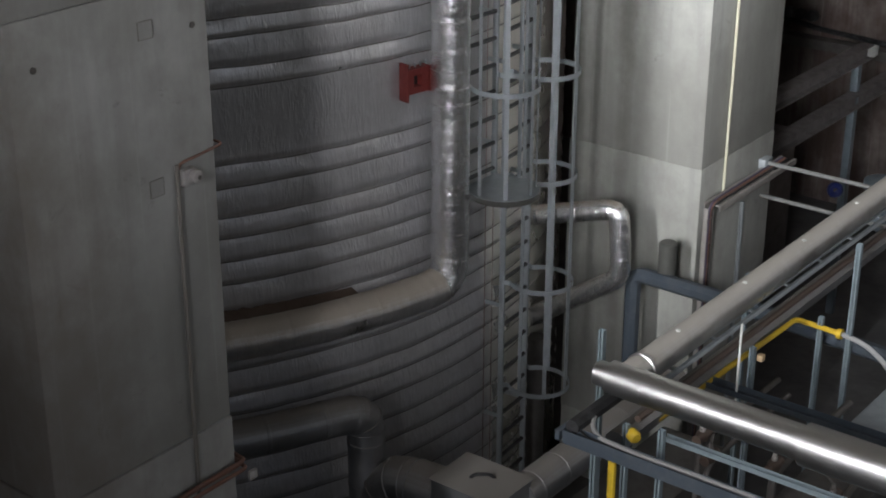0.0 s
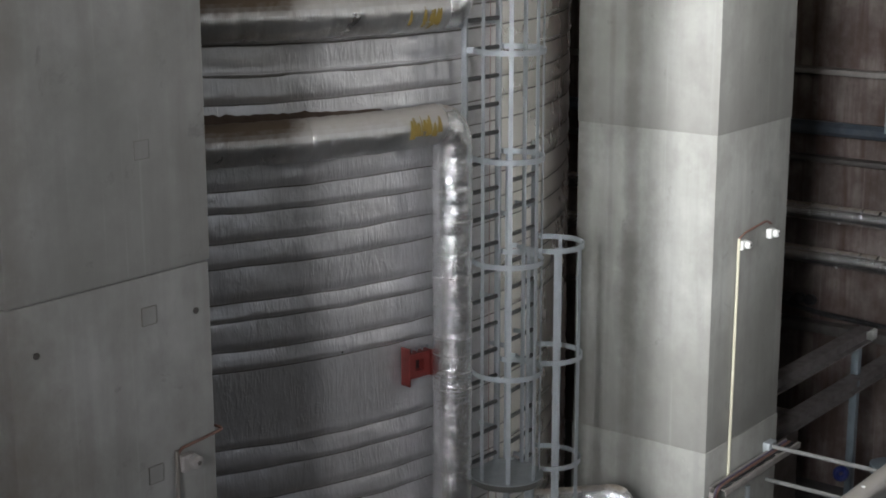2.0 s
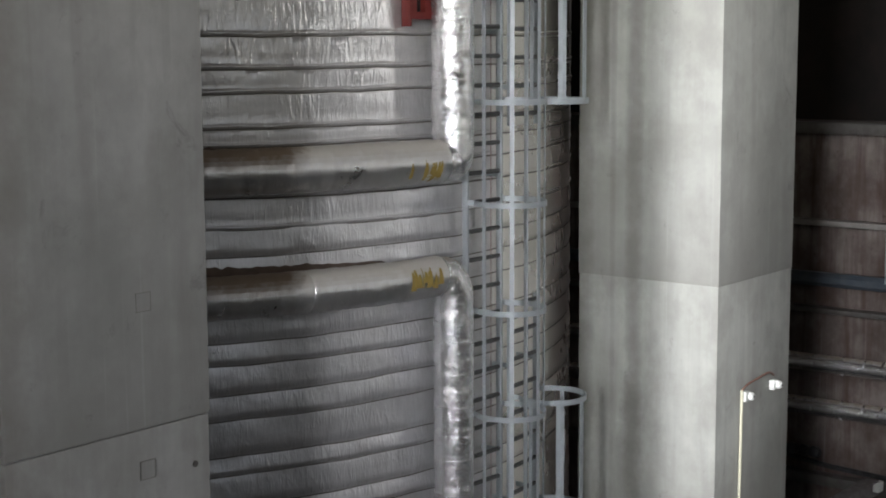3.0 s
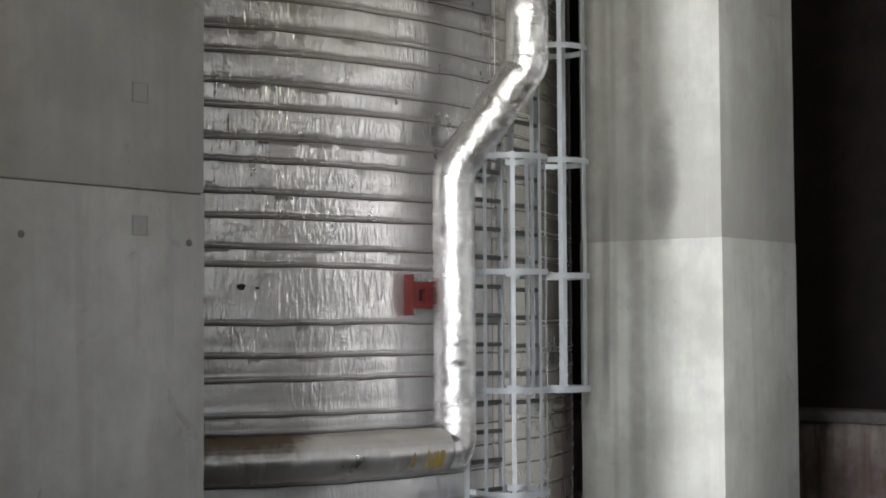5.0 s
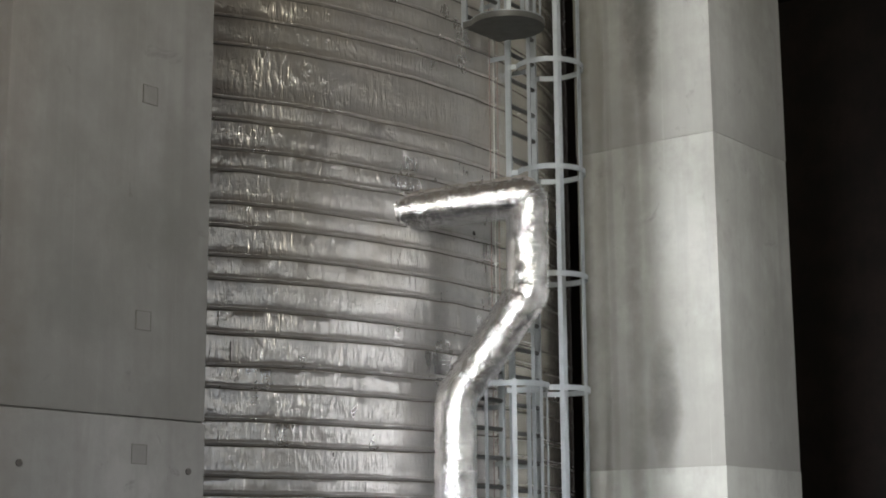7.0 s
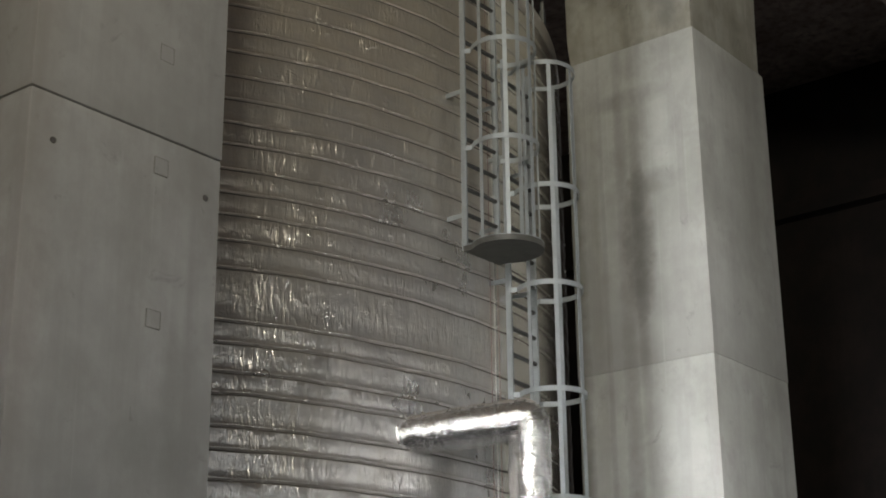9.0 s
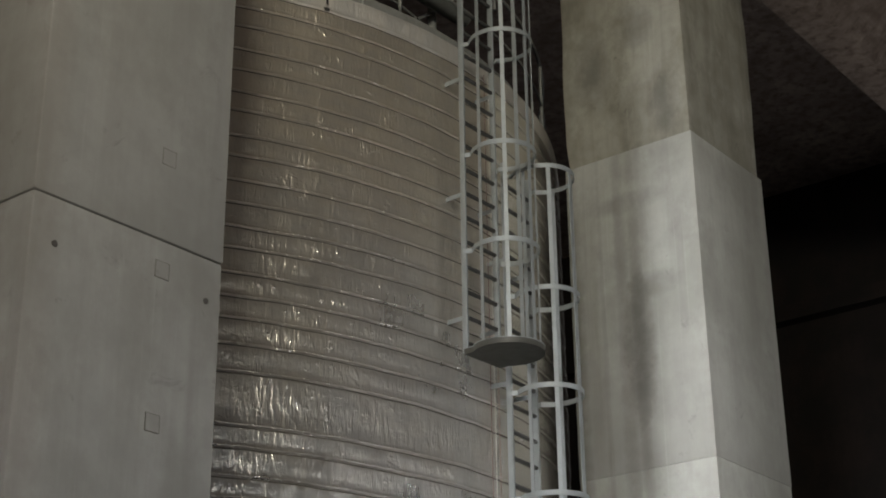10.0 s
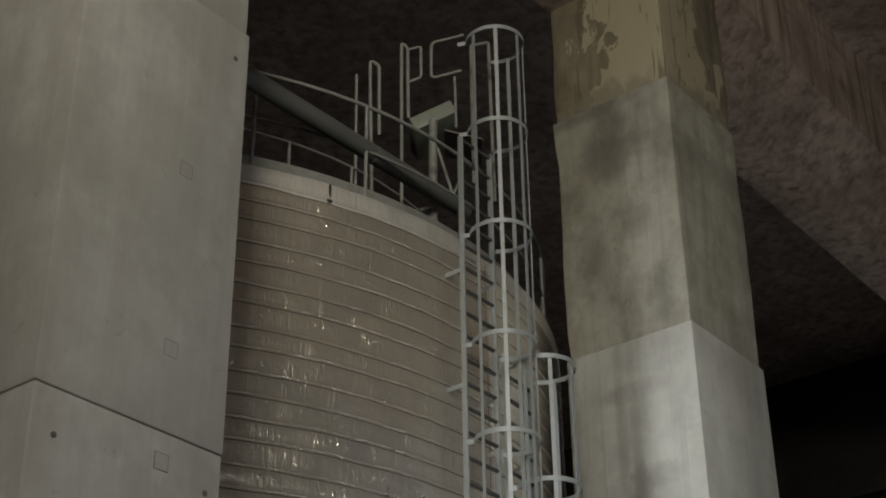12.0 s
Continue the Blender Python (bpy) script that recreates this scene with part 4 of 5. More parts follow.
# ---- walkway on the tank's top ----


def top_railing():
    rail = thing("handrail", at_tank(-60, TANK_R - 0.15, TANK_TOP), "galvanised handrail round the tank's top", "handrail")
    r = TANK_R - 0.15
    for z, rad in ((21.62, 0.024), (21.0, 0.017)):
        part("rail", tube([at_tank(a, r, z) for a in range(-130, 41, 4)], rad, 10), M_GALV_DULL, rail)
    toe = bmesh.new()
    add_tube(toe, [at_tank(a, r, TANK_TOP + 0.14) for a in range(-130, 41, 4)], 0.0, 4, flat=(0.15, 0.01))
    bmesh.ops.recalc_face_normals(toe, faces=toe.faces)
    part("toe_board", toe, M_GALV_DULL, rail)
    for a in (-125, -112, -99, -86, -67.2, -53.2, -38, -24, -10, 4, 18, 32):
        part("post", tube([at_tank(a, r, TANK_TOP - 0.05), at_tank(a, r, 21.62)], 0.022, 8), M_GALV_DULL, rail)
    inner = thing("handrail", at_tank(-60, TANK_R - 1.3, TANK_TOP), "galvanised inner handrail of the rooftop walkway", "handrail")
    for z in (21.62, 21.05):
        part("rail", tube([at_tank(a, TANK_R - 1.3, z) for a in range(-130, 41, 5)], 0.018, 8), M_GALV_DULL, inner)
    for a in (-108, -92, -76.0, -57.5, -46, -30, -12, 6, 24):
        part("post", tube([at_tank(a, TANK_R - 1.3, TANK_TOP), at_tank(a, TANK_R - 1.3, 21.62)], 0.02, 8), M_GALV_DULL, inner)


top_railing()


def rim_duct(p, q):
    duct = thing("grey_duct", p, "smooth grey round duct laid across the tank's rim", "duct")
    cut = [0.0, 0.36, 0.74, 1.0]
    for c0, c1 in zip(cut, cut[1:]):
        part("duct_section", tube([p.lerp(q, c0), p.lerp(q, c1)], 0.112, 24), M_DUCT_DARK, duct)
    for c in cut[1:3]:
        m = p.lerp(q, c)
        d = (q - p).normalized() * 0.03
        part("joint_ring", tube([m - d, m - d * 0.8, m + d * 0.8, m + d], [0.112, 0.118, 0.118, 0.112], 24), M_DUCT_DARK, duct)


rim_duct(at_grid(6.5, 9.95, 20.9), at_grid(13.2, 9.95, 21.14))


def access_frame():
    """The stile frames, gate loops and small deck where the ladder reaches the top."""
    f = thing("ladder_landing", (-0.1, 16.4, TANK_TOP), "grey steel ladder landing with gate frames", "platform")

    def hoop(name, pts, rad, bend=0.05):
        part(name, tube(rounded(pts, bend, 5), rad, 8), M_GALV_DULL, f)
    y = 16.4
    hoop("stile", [(-0.86, y, 20.6), (-0.92, y, 23.38), (-0.80, y, 23.30), (-0.79, y, 22.2)], 0.024, 0.06)
    hoop("stile", [(-0.50, y, 20.6), (-0.51, y, 23.66), (-0.43, y, 23.58), (-0.42, y, 22.45)], 0.024, 0.05)
    hoop("gate_loop", [(-0.42, y, 23.55), (-0.255, y, 23.6), (-0.255, y, 23.1), (-0.42, y, 23.02)], 0.02)
    hoop("gate_loop", [(0.31, y, 23.78), (-0.12, y, 23.66), (-0.125, y, 23.08), (0.27, y, 23.2)], 0.02, 0.08)
    hoop("stile", [(-1.075, y, 21.0), (-1.093, y, 23.15)], 0.02)
    hoop("stile", [(0.39, y - 0.4, 21.2), (0.39, y - 0.4, 23.3), (0.62, y - 0.3, 23.42), (0.64, y - 0.3, 21.0)], 0.022, 0.04)
    hoop("stile", [(0.19, y, 22.3), (0.18, y, 23.1)], 0.018)
    hoop("brace", [(-0.05, y, 22.0), (0.137, y, 21.27)], 0.02)
    hoop("brace", [(0.137, y, 21.27), (-0.28, y - 0.2, 20.95)], 0.02)
    hoop("brace", [(0.14, y, 21.3), (0.26, y, 21.6)], 0.018)
    part("support_post", tube([(-0.112, y, 20.2), (-0.108, y, 22.42)], 0.055, 14), M_GALV_DULL, f)
    deck = bmesh.new()
    mid = Vector((-0.1, y + 0.35, 22.5))
    add_box(deck, mid, (0.6, 0.72, 0.2), x_axis=Vector((0.49, 0.0, 0.26)), bevel=0.008)
    part("deck", deck, M_GREENGREY, f, "small grey folded sheet deck")
    under = box(Vector((0.28, y + 0.3, 22.2)), (0.5, 0.6, 0.02), x_axis=Vector((1, 0, -0.3)))
    # Underside laid as a darker sheet, its shade put into the colour.
    part("deck_underside", under, M_DARK_STEEL, f)


access_frame()

# ---- fittings on the columns ----


def junction_box(name, a, b, z, side, label, mat=M_WHITE):
    """A small square box with a round cover, on the -V side of a column."""
    c = at_grid(a, b, z)
    ob = thing(name, c, label, "junction box", "junction boxes")
    part("box_body", box(c - V * 0.035, (side, 0.07, side), bevel=0.012), mat, ob)
    part("cover", tube([c - V * 0.07 + U * side * 0.3, c - V * 0.11 + U * side * 0.3, c - V * 0.125 + U * side * 0.3], [side * 0.42, side * 0.4, side * 0.25], 16), mat, ob)
    part("gland", tube([c - V * 0.125 + U * side * 0.3, c - V * 0.128 + U * side * 0.3], side * 0.14, 10), M_DARK_STEEL, ob)
    return ob


def run(name, points, radius, mat, label, category, group="", bend=0.06):
    return solid(name, tube(rounded(points, bend, 6), radius, 8), mat, label, category, group)


RA, RB = 15.03, 7.95
junction_box("junction_box", RA + 0.62, RB - 0.004, 6.98, 0.115, "white round-fronted box on the pale column")
junction_box("junction_box", RA + 1.32, RB - 0.004, 6.99, 0.115, "white round-fronted box near the column's edge")
run("conduit", [at_grid(RA + 0.52, RB - 0.03, 4.2), at_grid(RA + 0.55, RB - 0.03, 7.06)], 0.018, M_CONDUIT, "cream conduit fixed upright to the column", "conduit")
run("cable", [at_grid(RA + 0.55, RB - 0.03, 7.06), at_grid(RA + 0.66, RB - 0.04, 7.11), at_grid(RA + 1.2, RB - 0.04, 7.16), at_grid(RA + 1.34, RB - 0.03, 7.1)], 0.012, M_BROWN_CABLE, "brown cable between two boxes on the column", "cable")
run("strut", [at_grid(RA + 1.0, RB - 0.05, 0.0), at_grid(RA + 1.0, RB - 0.05, 3.95)], 0.03, M_GALV, "galvanised upright strut before the column", "strut")
LA, LB = 5.908, 8.186
junction_box("junction_box", LA + 1.46, LB - 0.004, 6.84, 0.13, "dusty round-fronted box on the grey column", M_DUSTY_PLASTIC)
run("conduit", [at_grid(LA + 1.345, LB - 0.03, 0.0), at_grid(LA + 1.372, LB - 0.03, 6.95)], 0.017, M_CONDUIT_DULL, "dusty conduit fixed upright to the column", "conduit")
run("cable", [at_grid(LA + 1.37, LB - 0.03, 6.9), at_grid(LA + 1.4, LB - 0.04, 6.96), at_grid(LA + 1.55, LB - 0.04, 6.97), at_grid(LA + 1.86, LB - 0.02, 6.985), at_grid(LA + 1.9, LB + 0.5, 6.97)], 0.011, M_BROWN_CABLE, "brown cable leaving the box on the column", "cable")
for k, dz in enumerate((0.0, 0.03, -0.035)):
    run("cable", [at_grid(LA + 0.4, LB - 0.06 - 0.02 * k, 4.16 + dz), at_grid(LA + 1.3, LB - 0.06 - 0.02 * k, 4.2 + dz), at_grid(LA + 1.84, LB - 0.06 - 0.02 * k, 4.2 + dz), at_grid(LA + 2.0, LB + 0.4, 4.1 + dz)], 0.018, M_BROWN_CABLE, "brown cable along the column's foot", "cable")
solid("cable_tag", box(at_grid(LA + 1.9, LB - 0.1, 4.07), (0.09, 0.03, 0.09), bevel=0.01), M_DUSTY_PLASTIC, "pale plastic tag hanging on the cables", "tag")


def square_patch(a, b, z, s):
    pt = part("patch", box(at_grid(a, b + 0.001, z), (s, 0.008, s), bevel=0.0), M_PATCH, LEFT, "square filled patch in the concrete")
    edge = bmesh.new()
    for dx, dz, sx, sz in ((-s / 2, 0, 0.005, s + 0.005), (s / 2, 0, 0.005, s + 0.005), (0, -s / 2, s, 0.005), (0, s / 2, s, 0.005)):
        add_box(edge, at_grid(a + dx, b, z + dz), (sx, 0.0095, sz))
    part("patch_joint", edge, M_JOINT, pt)


for z in (6.82, 8.01, 9.2, 11.7, 12.615, 14.23, 15.4, 16.32, 17.94):
    square_patch(LA + 1.19, LB - 0.004, z, 0.13)

# ---- cable trays by the pale column ----


def cable_tray(label, p, q, width, depth, mat=M_GALV, rungs=0.3, across=None):
    """Two side rails and cross bars from p to q."""
    d = (q - p)
    length = d.length
    x = d.normalized()
    across = (across or Vector((0, 0, 1)).cross(x)).normalized()
    up = x.cross(across) * -1 if x.cross(across).dot(Vector((0, 0, 1))) < 0 else x.cross(across)
    tray = thing("cable_tray", p, label, "cable tray", "cable trays")
    for s in (-1, 1):
        part("side_rail", box(p + d / 2 + across * (s * width / 2), (length, 0.012, depth), x_axis=x, z_axis=up, bevel=0.003), mat, tray)
        part("lip", box(p + d / 2 + across * (s * (width / 2 - 0.012)) + up * (depth / 2 - 0.004), (length, 0.03, 0.006), x_axis=x, z_axis=up), mat, tray)
    n = int(length / rungs)
    for i in range(n + 1):
        part("cross_bar", box(p + d * ((i + 0.5) / (n + 1)) - up * (depth / 2 - 0.012), (0.04, width - 0.02, 0.015), x_axis=x, z_axis=up), mat, tray)
    return tray


cable_tray("galvanised cable tray along the pale column", at_grid(RA + 0.02, RB - 0.16, 4.22), at_grid(RA + 1.95, RB - 0.16, 4.24), 0.2, 0.07, M_DUSTY_STEEL)
cable_tray("galvanised upright cable tray at the column's corner", at_grid(RA + 0.06, RB - 0.1, 0.0), at_grid(RA + 0.06, RB - 0.1, 4.2), 0.14, 0.06, M_DUSTY_STEEL, across=U)
for k in range(3):
    run("cable", [at_grid(RA + 0.03 + 0.035 * k, RB - 0.12, 0.0), at_grid(RA + 0.03 + 0.035 * k, RB - 0.12, 4.2), at_grid(RA + 0.2, RB - 0.1 - 0.04 * k, 4.25), at_grid(RA + 1.9, RB - 0.1 - 0.04 * k, 4.27)], 0.013, (M_PURPLE_CABLE, M_BROWN_CABLE, M_BLACK)[k], ("purple", "brown", "black")[k] + " cable lying in the tray by the column", "cable", bend=0.12)
for z in (4.3, 3.86):
    run("guard_rail", [at_grid(16.57, 7.93, z), at_grid(16.57, 4.5, z)], 0.026, M_GALV_DULL, "galvanised guard rail tube reaching from the column", "rail", "guard rails")
solid("rail_bracket", box(at_grid(16.57, 7.9, 4.3), (0.2, 0.09, 0.12), bevel=0.01), M_GALV, "galvanised bracket holding the rail", "bracket")
for b, z, a1 in ((8.9, 4.32, 21.8), (8.9, 3.62, 25.8)):
    bm = bmesh.new()
    for dz, w, h in ((0.1, 0.2, 0.022), (-0.1, 0.2, 0.022), (0.0, 0.016, 0.18)):
        add_box(bm, at_grid((16.85 + a1) / 2, b, z + dz), (a1 - 16.85, w, h))
    solid("steel_beam", bm, M_BEAM, "dusty dark steel beam with broad flanges behind the column", "beam", "steel beams")
for a, b, z0, z1 in ((18.4, 8.95, 0.0, 4.2), (21.6, 8.95, 0.0, 4.2)):
    solid("steel_post", box(at_grid(a, b, (z0 + z1) / 2), (0.12, 0.12, z1 - z0), bevel=0.012), M_PIPE_BLUE, "grey steel post under the beams", "post", "steel posts")
run("grey_pipe", [at_grid(14.5, 8.46, 0.0), at_grid(14.5, 8.46, 3.4), at_grid(14.5, 7.3, 3.4), at_grid(14.5, 5.2, 3.3)], 0.095, M_BLUEGREY, "blue-grey pipe bending along the column's foot", "pipe", "", 0.16)
solid("pipe_stub", tube([at_grid(14.6, 8.08, 3.4), at_grid(14.6, 8.08, 3.84), at_grid(14.6, 8.08, 3.86)], [0.11, 0.11, 0.09], 18), M_PLATE, "dark capped pipe stub on the grey pipe", "pipe")
run("thin_pipe", [at_grid(14.75, 8.55, 0), at_grid(14.75, 8.55, 3.3)], 0.03, M_GALV, "thin galvanised pipe on the column", "pipe", "thin pipes")
run("thin_pipe", [at_grid(14.75, 8.68, 0), at_grid(14.75, 8.68, 3.3)], 0.03, M_GALV, "thin galvanised pipe on the column", "pipe", "thin pipes")
solid("dark_pipe", tube([at_tank(-23.5, TANK_R + 0.1, 0.0), at_tank(-23.5, TANK_R + 0.1, 2.3)], 0.12, 18), M_DARK_STEEL, "dark upright pipe at the tank's foot", "pipe")

# ---- the pipe rack ----
insulated_pipe("bright sheet-clad pipe running along the pipe rack", [at_grid(10.4, 6.1, 4.5), at_grid(25.9, 6.24, 4.5)], 0.2, 0.0, M_SHEET_DULL, 0.14, rough=0.002, name="clad_pipe", group="clad pipes")
FRONT = insulated_pipe("bright sheet-clad pipe across the front of the rack", [at_grid(10.4, 6.24, 4.5), at_grid(10.4, -3.0, 4.5)], 0.2, 0.0, M_ROLLED, 0.15, rough=0.001, name="clad_pipe", group="clad pipes")
part("end_stub", tube([at_grid(10.4, 6.23, 4.5), at_grid(10.4, 6.37, 4.5)], 0.115, 24), M_ROLLED, FRONT)
part("sleeve", tube([at_grid(10.4, 4.4, 4.5), at_grid(10.4, 4.39, 4.5), at_grid(10.4, -3.0, 4.5)], [0.15, 0.182, 0.182], 28), M_ROLLED, FRONT, "wider bright sheet sleeve")
part("weld_collar", tube([at_grid(10.66, 6.1, 4.5), at_grid(10.67, 6.1, 4.5), at_grid(10.71, 6.1, 4.5), at_grid(10.72, 6.1, 4.5)], [0.14, 0.156, 0.156, 0.14], 28, caps=False), M_ROLLED, FRONT, "bright collar where the pipes meet")
part("joint_band", tube([at_grid(10.4, 5.9, 4.5), at_grid(10.4, 5.87, 4.5)], 0.154, 28), M_ROLLED, FRONT)
for a in (11.3, 12.6, 13.9, 15.2, 16.5, 17.8, 19.1):
    solid("pipe_rivet", tube([at_grid(a, 6.09 + (a - 10.4) * 0.009, 4.63), at_grid(a, 6.09 + (a - 10.4) * 0.009, 4.648), at_grid(a, 6.09 + (a - 10.4) * 0.009, 4.652)], [0.026, 0.024, 0.012], 8), M_WHITE, "bright rivet on the clad pipe", "rivet", "rivets on the clad pipe")
run("rack_pipe", [at_grid(9.9, 6.3, 4.2), at_grid(25.9, 6.3, 4.2)], 0.07, M_BLACK, "black pipe under the clad pipe", "pipe")
run("rack_pipe", [at_grid(10.6, 6.28, 3.73), at_grid(25.9, 6.28, 3.73)], 0.115, M_DUSTY_SHEET, "dusty grey sheet-clad pipe low on the rack", "pipe")
run("rack_pipe", [at_grid(10.7, 6.12, 3.98), at_grid(25.9, 6.12, 3.98)], 0.035, M_COPPER_DULL, "brown pipe on the rack", "pipe")
cable_tray("galvanised cable tray beneath the clad pipe", at_grid(10.9, 6.1, 4.26), at_grid(25.5, 6.1, 4.26), 0.12, 0.05, M_GALV, 0.8)
run("gas_pipe", [at_grid(11.2, 6.2, 3.72), at_grid(13.9, 6.12, 3.74), at_grid(13.88, 5.62, 3.73)], 0.03, M_YELLOW, "yellow gas pipe with a bend on the rack", "gas pipe", "", 0.08)
solid("pipe_flange", tube([at_grid(13.88, 5.64, 3.73), at_grid(13.88, 5.59, 3.73)], 0.055, 14), M_YELLOW, "yellow flange at the gas pipe's end", "flange")
run("hose", [at_grid(13.88, 5.59, 3.73), at_grid(13.9, 5.35, 3.69), at_grid(13.92, 5.1, 3.52), at_grid(13.9, 4.8, 3.1), at_grid(13.6, 4.6, 2.6)], 0.027, M_HOSE, "grey braided hose from the yellow pipe", "hose", "", 0.3)
run("gas_pipe", [at_grid(10.08, 5.99, 0.0), at_grid(10.08, 5.99, 4.0)], 0.038, M_YELLOW, "yellow upright gas pipe", "gas pipe")
solid("pipe_flange", tube([at_grid(10.5, 6.1, 3.96), at_grid(10.49, 6.06, 3.955), at_grid(10.47, 6.0, 3.94), at_grid(10.46, 5.98, 3.937)], [0.03, 0.06, 0.062, 0.045], 16), M_YELLOW, "yellow round cap on the rack", "flange")


def strut_post(a, b, z0, z1, w=0.05):
    """An open channel strut."""
    bm = bmesh.new()
    add_box(bm, at_grid(a + w / 2, b, (z0 + z1) / 2), (0.005, w, z1 - z0))
    for s in (-1, 1):
        add_box(bm, at_grid(a, b + s * w / 2, (z0 + z1) / 2), (w, 0.005, z1 - z0))
        add_box(bm, at_grid(a - w / 2, b + s * (w / 2 - 0.009), (z0 + z1) / 2), (0.005, 0.018, z1 - z0))
    return solid("strut", bm, M_STRUT, "galvanised channel strut of the pipe rack", "strut", "struts of the rack")


for a, b, z1 in ((10.75, 6.56, 4.72), (13.9, 5.84, 3.85), (13.9, 5.52, 4.76), (12.3, 5.82, 4.15), (10.2, 5.59, 4.29), (10.46, 6.09, 4.05), (10.12, 6.2, 4.05), (14.3, 6.9, 3.9), (17.2, 6.1, 4.3), (20.0, 6.1, 4.3)):
    strut_post(a, b, 0.0, z1)
run("thin_rod", [at_grid(12.0, 5.81, 3.7), at_grid(12.0, 5.81, 4.52)], 0.012, M_WHITE, "thin white rod on the rack", "rod")
solid("clamp", box(at_grid(12.28, 5.72, 4.08), (0.07, 0.06, 0.07), bevel=0.01), M_TAN, "tan clamp block on a strut", "clamp")


def rail_v(name, a, b0, b1, z, w, h, mat, label):
    bm = bmesh.new()
    add_box(bm, at_grid(a, (b0 + b1) / 2, z), (w, b1 - b0, 0.006))
    for s in (-1, 1):
        add_box(bm, at_grid(a + s * w / 2, (b0 + b1) / 2, z + h / 2), (0.006, b1 - b0, h))
    return solid(name, bm, mat, label, "rail", "rails of the rack")


rail_v("channel_rail", 9.88, -2.0, 6.35, 4.06, 0.1, 0.13, M_BLUEGREY, "blue-grey channel along the front of the rack")
rail_v("channel_rail", 10.56, -2.0, 5.75, 3.97, 0.06, 0.05, M_STRUT, "galvanised slotted rail of the rack")
rail_v("channel_rail", 12.0, -2.0, 6.1, 3.78, 0.14, 0.06, M_BLUEGREY, "blue-grey channel under the rack")
solid("channel_rail", box(at_grid(11.4, 6.42, 4.1), (3.1, 0.05, 0.09), bevel=0.005), M_BLUEGREY, "blue-grey channel at the rack's side", "rail", "rails of the rack")
run("cable", [at_grid(11.6, 6.3, 4.2), at_grid(10.2, 6.28, 4.2), at_grid(9.93, 6.1, 4.17), at_grid(9.9, 5.6, 4.17), at_grid(9.93, 4.9, 4.16), at_grid(9.9, 4.0, 4.16), at_grid(9.9, -1.5, 4.16)], 0.021, M_CABLE_GREY, "grey cable curving along the rack's channel", "cable", "", 0.18)
run("cable", [at_grid(11.6, 6.34, 4.2), at_grid(10.1, 6.33, 4.2), at_grid(9.87, 6.2, 4.17), at_grid(9.86, 5.2, 4.16), at_grid(9.86, -1.5, 4.16)], 0.012, M_BLACK, "black cable along the rack's channel", "cable", "", 0.15)
solid("flat_duct", box(at_grid(13.6, 4.7, 3.3), (2.2, 0.55, 0.22), x_axis=U, bevel=0.02), M_GREY, "grey rectangular duct beside the rack", "duct")
# Added dark box, put where the space under the rack is shaded.
solid("flat_duct", box(at_grid(13.2, 5.2, 2.4), (4.2, 0.6, 0.3), x_axis=U, bevel=0.02), M_DARK_STEEL, "dark box added to darken the space under the rack", "duct")
for k, (a, b, z) in enumerate(((10.9, 5.5, 3.6), (11.2, 5.0, 3.55), (11.3, 5.8, 3.5), (11.0, 4.3, 3.6))):
    run("rack_pipe", [at_grid(a, b, 0.0), at_grid(a, b, z), at_grid(a + 0.3, b, z + 0.05), at_grid(a + 1.6, b, z + 0.05)], 0.03 + 0.01 * (k % 2), M_DARK_STEEL, "small dark pipe among the rack", "pipe", "small rack pipes", 0.1)


def small_valve(a, b, z, lean):
    c = at_grid(a, b, z)
    v = thing("small_valve", c - Vector((0, 0, 0.09)), "small brown dusty valve among the rack pipes", "valve", "small valves on the rack")
    part("body", tube([c - U * 0.11, c - U * 0.08, c, c + U * 0.08, c + U * 0.11], [0.05, 0.04, 0.065, 0.04, 0.05], 14), M_COPPER_DULL, v)
    part("bonnet", tube([c, c + Vector((0, 0, 0.09)), c + Vector((0, 0, 0.1)), c + Vector((0, 0, 0.14))], [0.03, 0.03, 0.018, 0.018], 10), M_DUSTY_STEEL, v)
    d = U * math.cos(lean) + V * math.sin(lean)
    part("lever", box(c + d * 0.07 + Vector((0, 0, 0.145)), (0.17, 0.025, 0.012), x_axis=d, bevel=0.003), M_DARK_STEEL, v, "dark flat lever")


for spec in ((10.95, 5.5, 3.7, 0.4), (11.25, 5.02, 3.65, 1.2), (11.35, 5.8, 3.62, -0.5), (11.0, 4.35, 3.7, 0.9)):
    small_valve(*spec)

# ---- duct, box and pipe at the tank's foot ----
insulated_pipe("grey sheet duct elbow beside the tank", [at_grid(10.72, 9.12, 0.0), at_grid(10.72, 9.12, 2.26), at_grid(10.8, 8.3, 2.26)], 0.4, 0.3, M_DUSTY_SHEET, 0.27, rough=0.002, name="grey_duct", group="", tape=M_DUSTY_SHEET, mitred=True)


def damper_box():
    c = at_grid(10.82, 7.94, 2.3)
    ob = thing("damper_box", c - Vector((0, 0, 0.3)), "grey sheet-metal box between two ducts", "box")
    body = part("body", box(c, (0.62, 0.8, 0.58), bevel=0.012), M_DUSTY_SHEET, ob)
    part("top_flange", box(c + Vector((0, 0, 0.292)), (0.66, 0.84, 0.012)), M_DUSTY_SHEET, ob)
    part("handle", tube(rounded([c + Vector((0, 0, 0.29)) - V * 0.1 + U * 0.1, c + Vector((0, 0, 0.34)) - V * 0.06 + U * 0.06, c + Vector((0, 0, 0.34)) + V * 0.06 - U * 0.03, c + Vector((0, 0, 0.29)) + V * 0.1 - U * 0.05], 0.03), 0.018, 8), M_BLACK, ob, "dark handle")


damper_box()
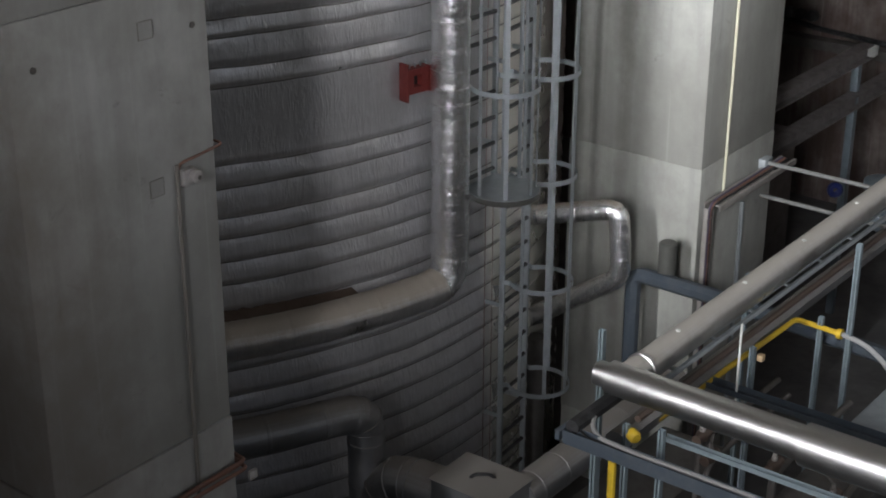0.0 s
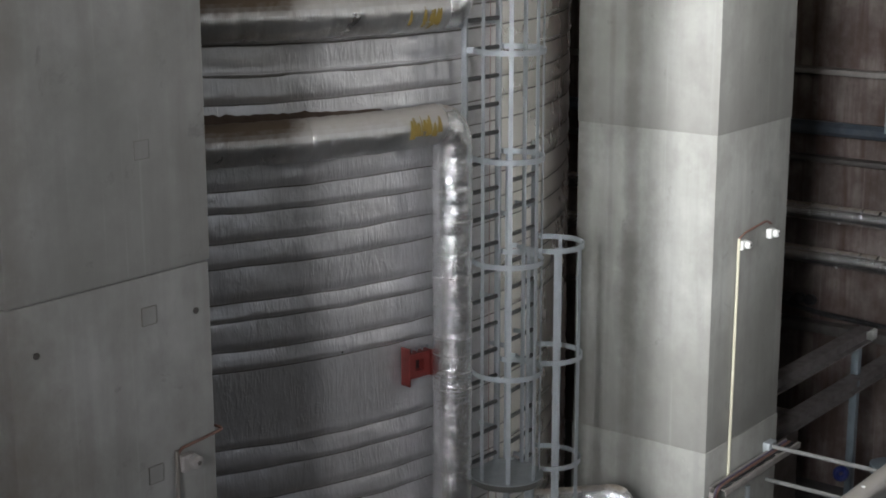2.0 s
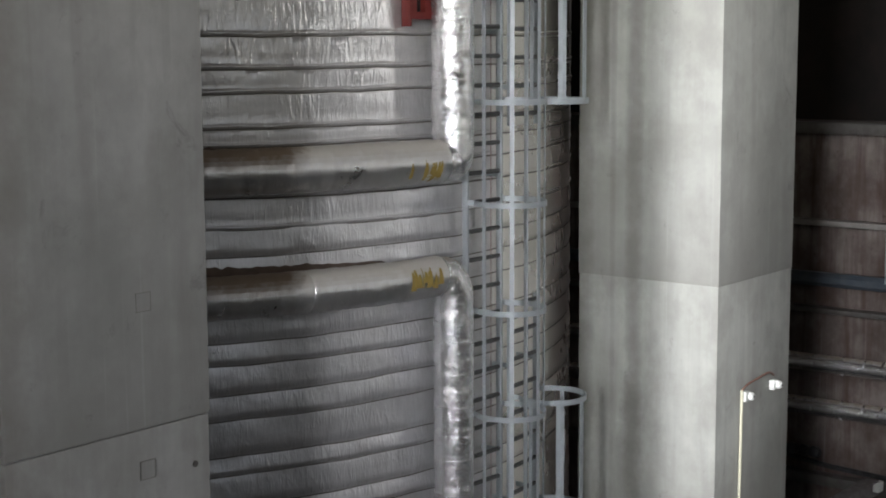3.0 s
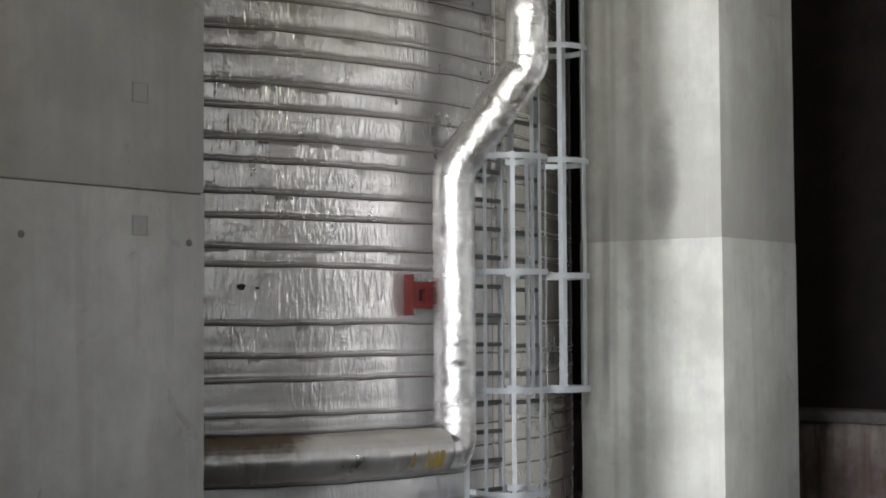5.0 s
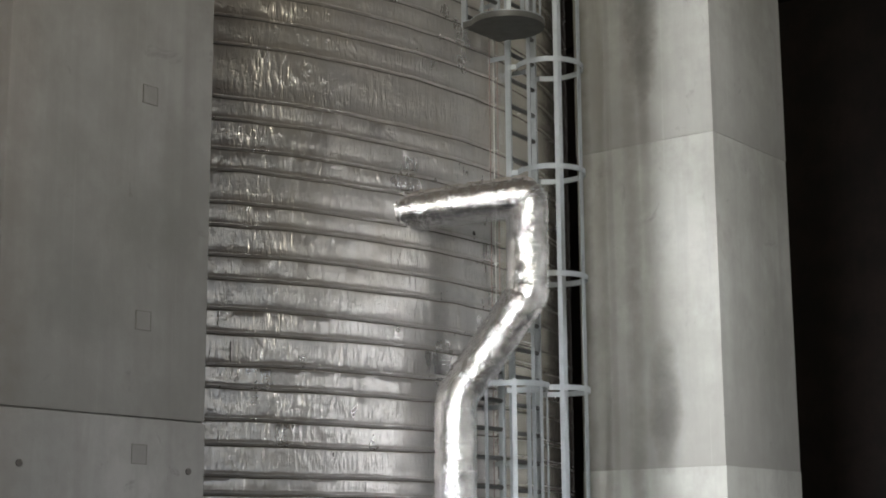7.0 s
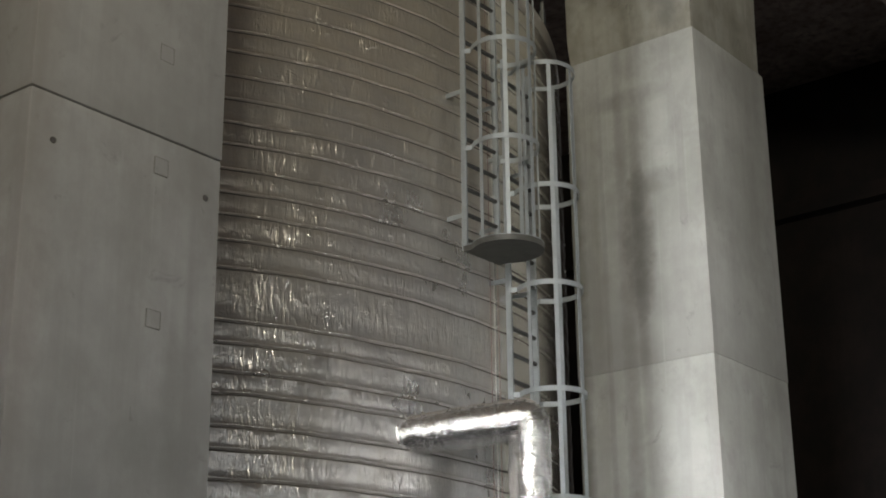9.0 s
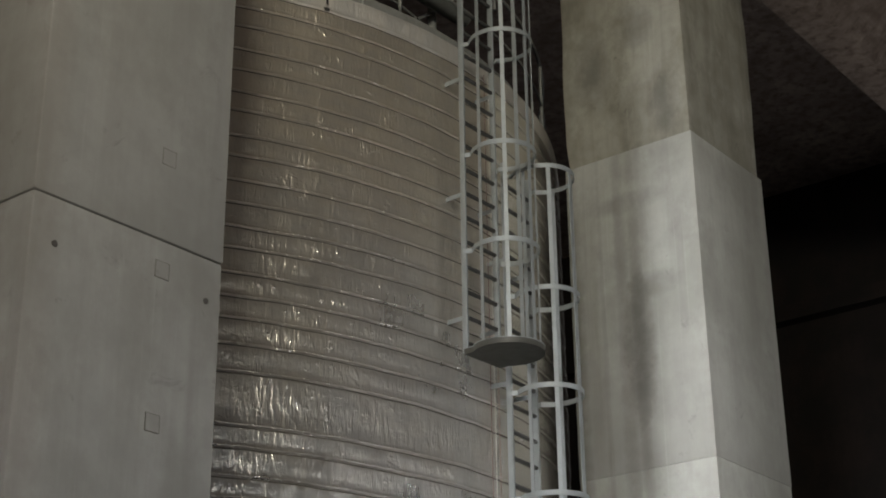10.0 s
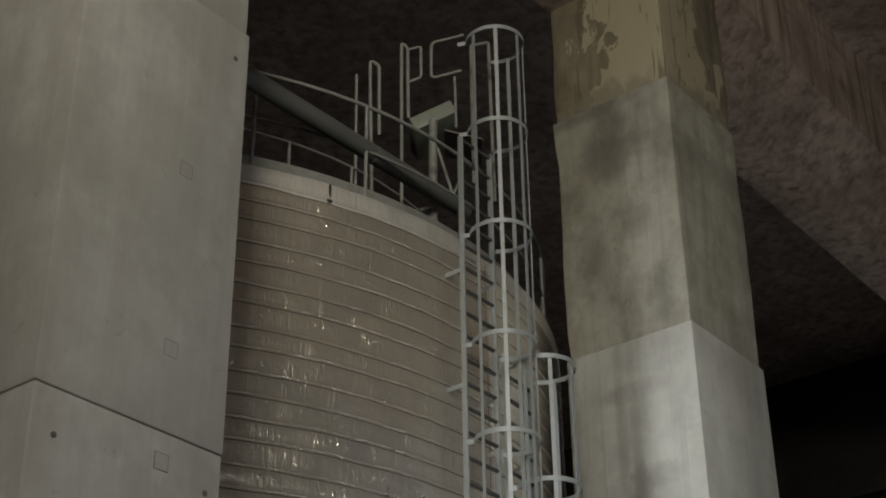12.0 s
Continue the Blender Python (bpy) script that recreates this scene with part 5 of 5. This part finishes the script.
insulated_pipe("large grey pipe leaving the box", [at_grid(11.1, 7.66, 2.35), at_grid(14.2, 7.66, 2.35)], 0.2, 0.5, M_DUSTY_SHEET, 0.2, rough=0.002, name="grey_pipe", group="")

# ---- far boiler wall ----
FAR = 26.0


def far_wall():
    w = thing("boiler_casing", at_grid(FAR, 10, 0), "brown stained boiler casing with ribs in the distance", "boiler")
    for k in range(3):
        b = 3.0 + 4.8 * k
        part("casing_panel", box(at_grid(FAR + 0.3, b + 2.4, 4.75), (0.6, 4.79, 9.5), bevel=0.01), M_RUST, w)
    for z, h, m in ((7.72, 0.1, M_DUSTY_STEEL), (6.15, 0.09, M_DARK_STEEL), (3.05, 0.18, M_DARK_STEEL), (9.4, 0.2, M_DARK_STEEL)):
        part("rib", box(at_grid(FAR - 0.14, 10.2, z), (0.28, 14.4, h), bevel=0.01), m, w)


far_wall()
run("far_pipe", [at_grid(FAR - 0.25, 3.2, 6.72), at_grid(FAR - 0.25, 17, 6.72)], 0.13, M_BLUEGREY, "blue-grey pipe along the far casing", "pipe", "pipes along the far casing")
for z in (5.2, 4.4):
    insulated_pipe("foil-wrapped pipe along the far casing", [at_grid(FAR - 0.3, 3.2, z), at_grid(FAR - 0.3, 17, z)], 0.1, 0.45, M_PIPE_FOIL, 0.16, tape=M_TAPE)
run("cable", [at_grid(25.4, 12.4, 3.6), at_grid(25.4, 11.26, 3.44), at_grid(25.4, 10.73, 3.42), at_grid(25.4, 10.3, 3.4), at_grid(25.4, 8.2, 3.3)], 0.045, M_BLACK, "black cable slung along the far casing", "cable", "", 0.3)
for b in (11.87, 11.64, 11.43):
    solid("cap", tube([at_grid(25.5, b, 3.62), at_grid(25.4, b, 3.66), at_grid(25.28, b, 3.69), at_grid(25.26, b, 3.7)], [0.06, 0.1, 0.1, 0.05], 14), M_BLACK, "black round cap by the far casing", "cap", "caps by the casing")
solid("rail_bracket", box(at_grid(25.2, 10.24, 3.29), (0.2, 0.24, 0.18), bevel=0.02), M_WHITE, "pale bracket at the beam's end", "bracket")
solid("far_bracket", box(at_grid(FAR - 0.35, 10.3, 7.2), (0.1, 0.12, 0.9), bevel=0.01), M_GALV, "pale bracket on the far casing", "bracket")
flanged = thing("grey_pipe", at_grid(18.6, 7.15, 3.0), "grey flanged pipe bending up behind the rack", "pipe")
part("pipe_body", tube(rounded([at_grid(25.9, 7.15, 3.0), at_grid(18.6, 7.15, 3.0), at_grid(18.6, 7.15, 3.5)], 0.25), 0.19, 22), M_PIPE_BLUE, flanged)
part("flange", tube([at_grid(18.6, 7.15, 3.5), at_grid(18.6, 7.15, 3.51), at_grid(18.6, 7.15, 3.61), at_grid(18.6, 7.15, 3.62)], [0.2, 0.27, 0.27, 0.24], 22), M_PIPE_BLUE, flanged)
solid("valve_wheel", tube([at_grid(18.9, 7.95, 3.2) + Vector((0.07 * math.cos(k * 0.524), 0, 0.07 * math.sin(k * 0.524))) for k in range(12)], 0.045, 8, closed=True), M_BLUE, "blue valve wheel in the dark", "valve")
solid("dark_cabinet", box(at_grid(21.0, 10.6, 1.4), (2.0, 1.2, 2.8), bevel=0.02), M_DARK_STEEL, "dark steel cabinet in the shade", "cabinet")
# Added block that stands for the shade at the pale column's foot.
solid("dark_filler", box(at_grid(13.1, 7.35, 0.85), (2.3, 0.9, 1.7), bevel=0.03), M_DARK_STEEL, "dark block added for the shade under the rack", "housing")
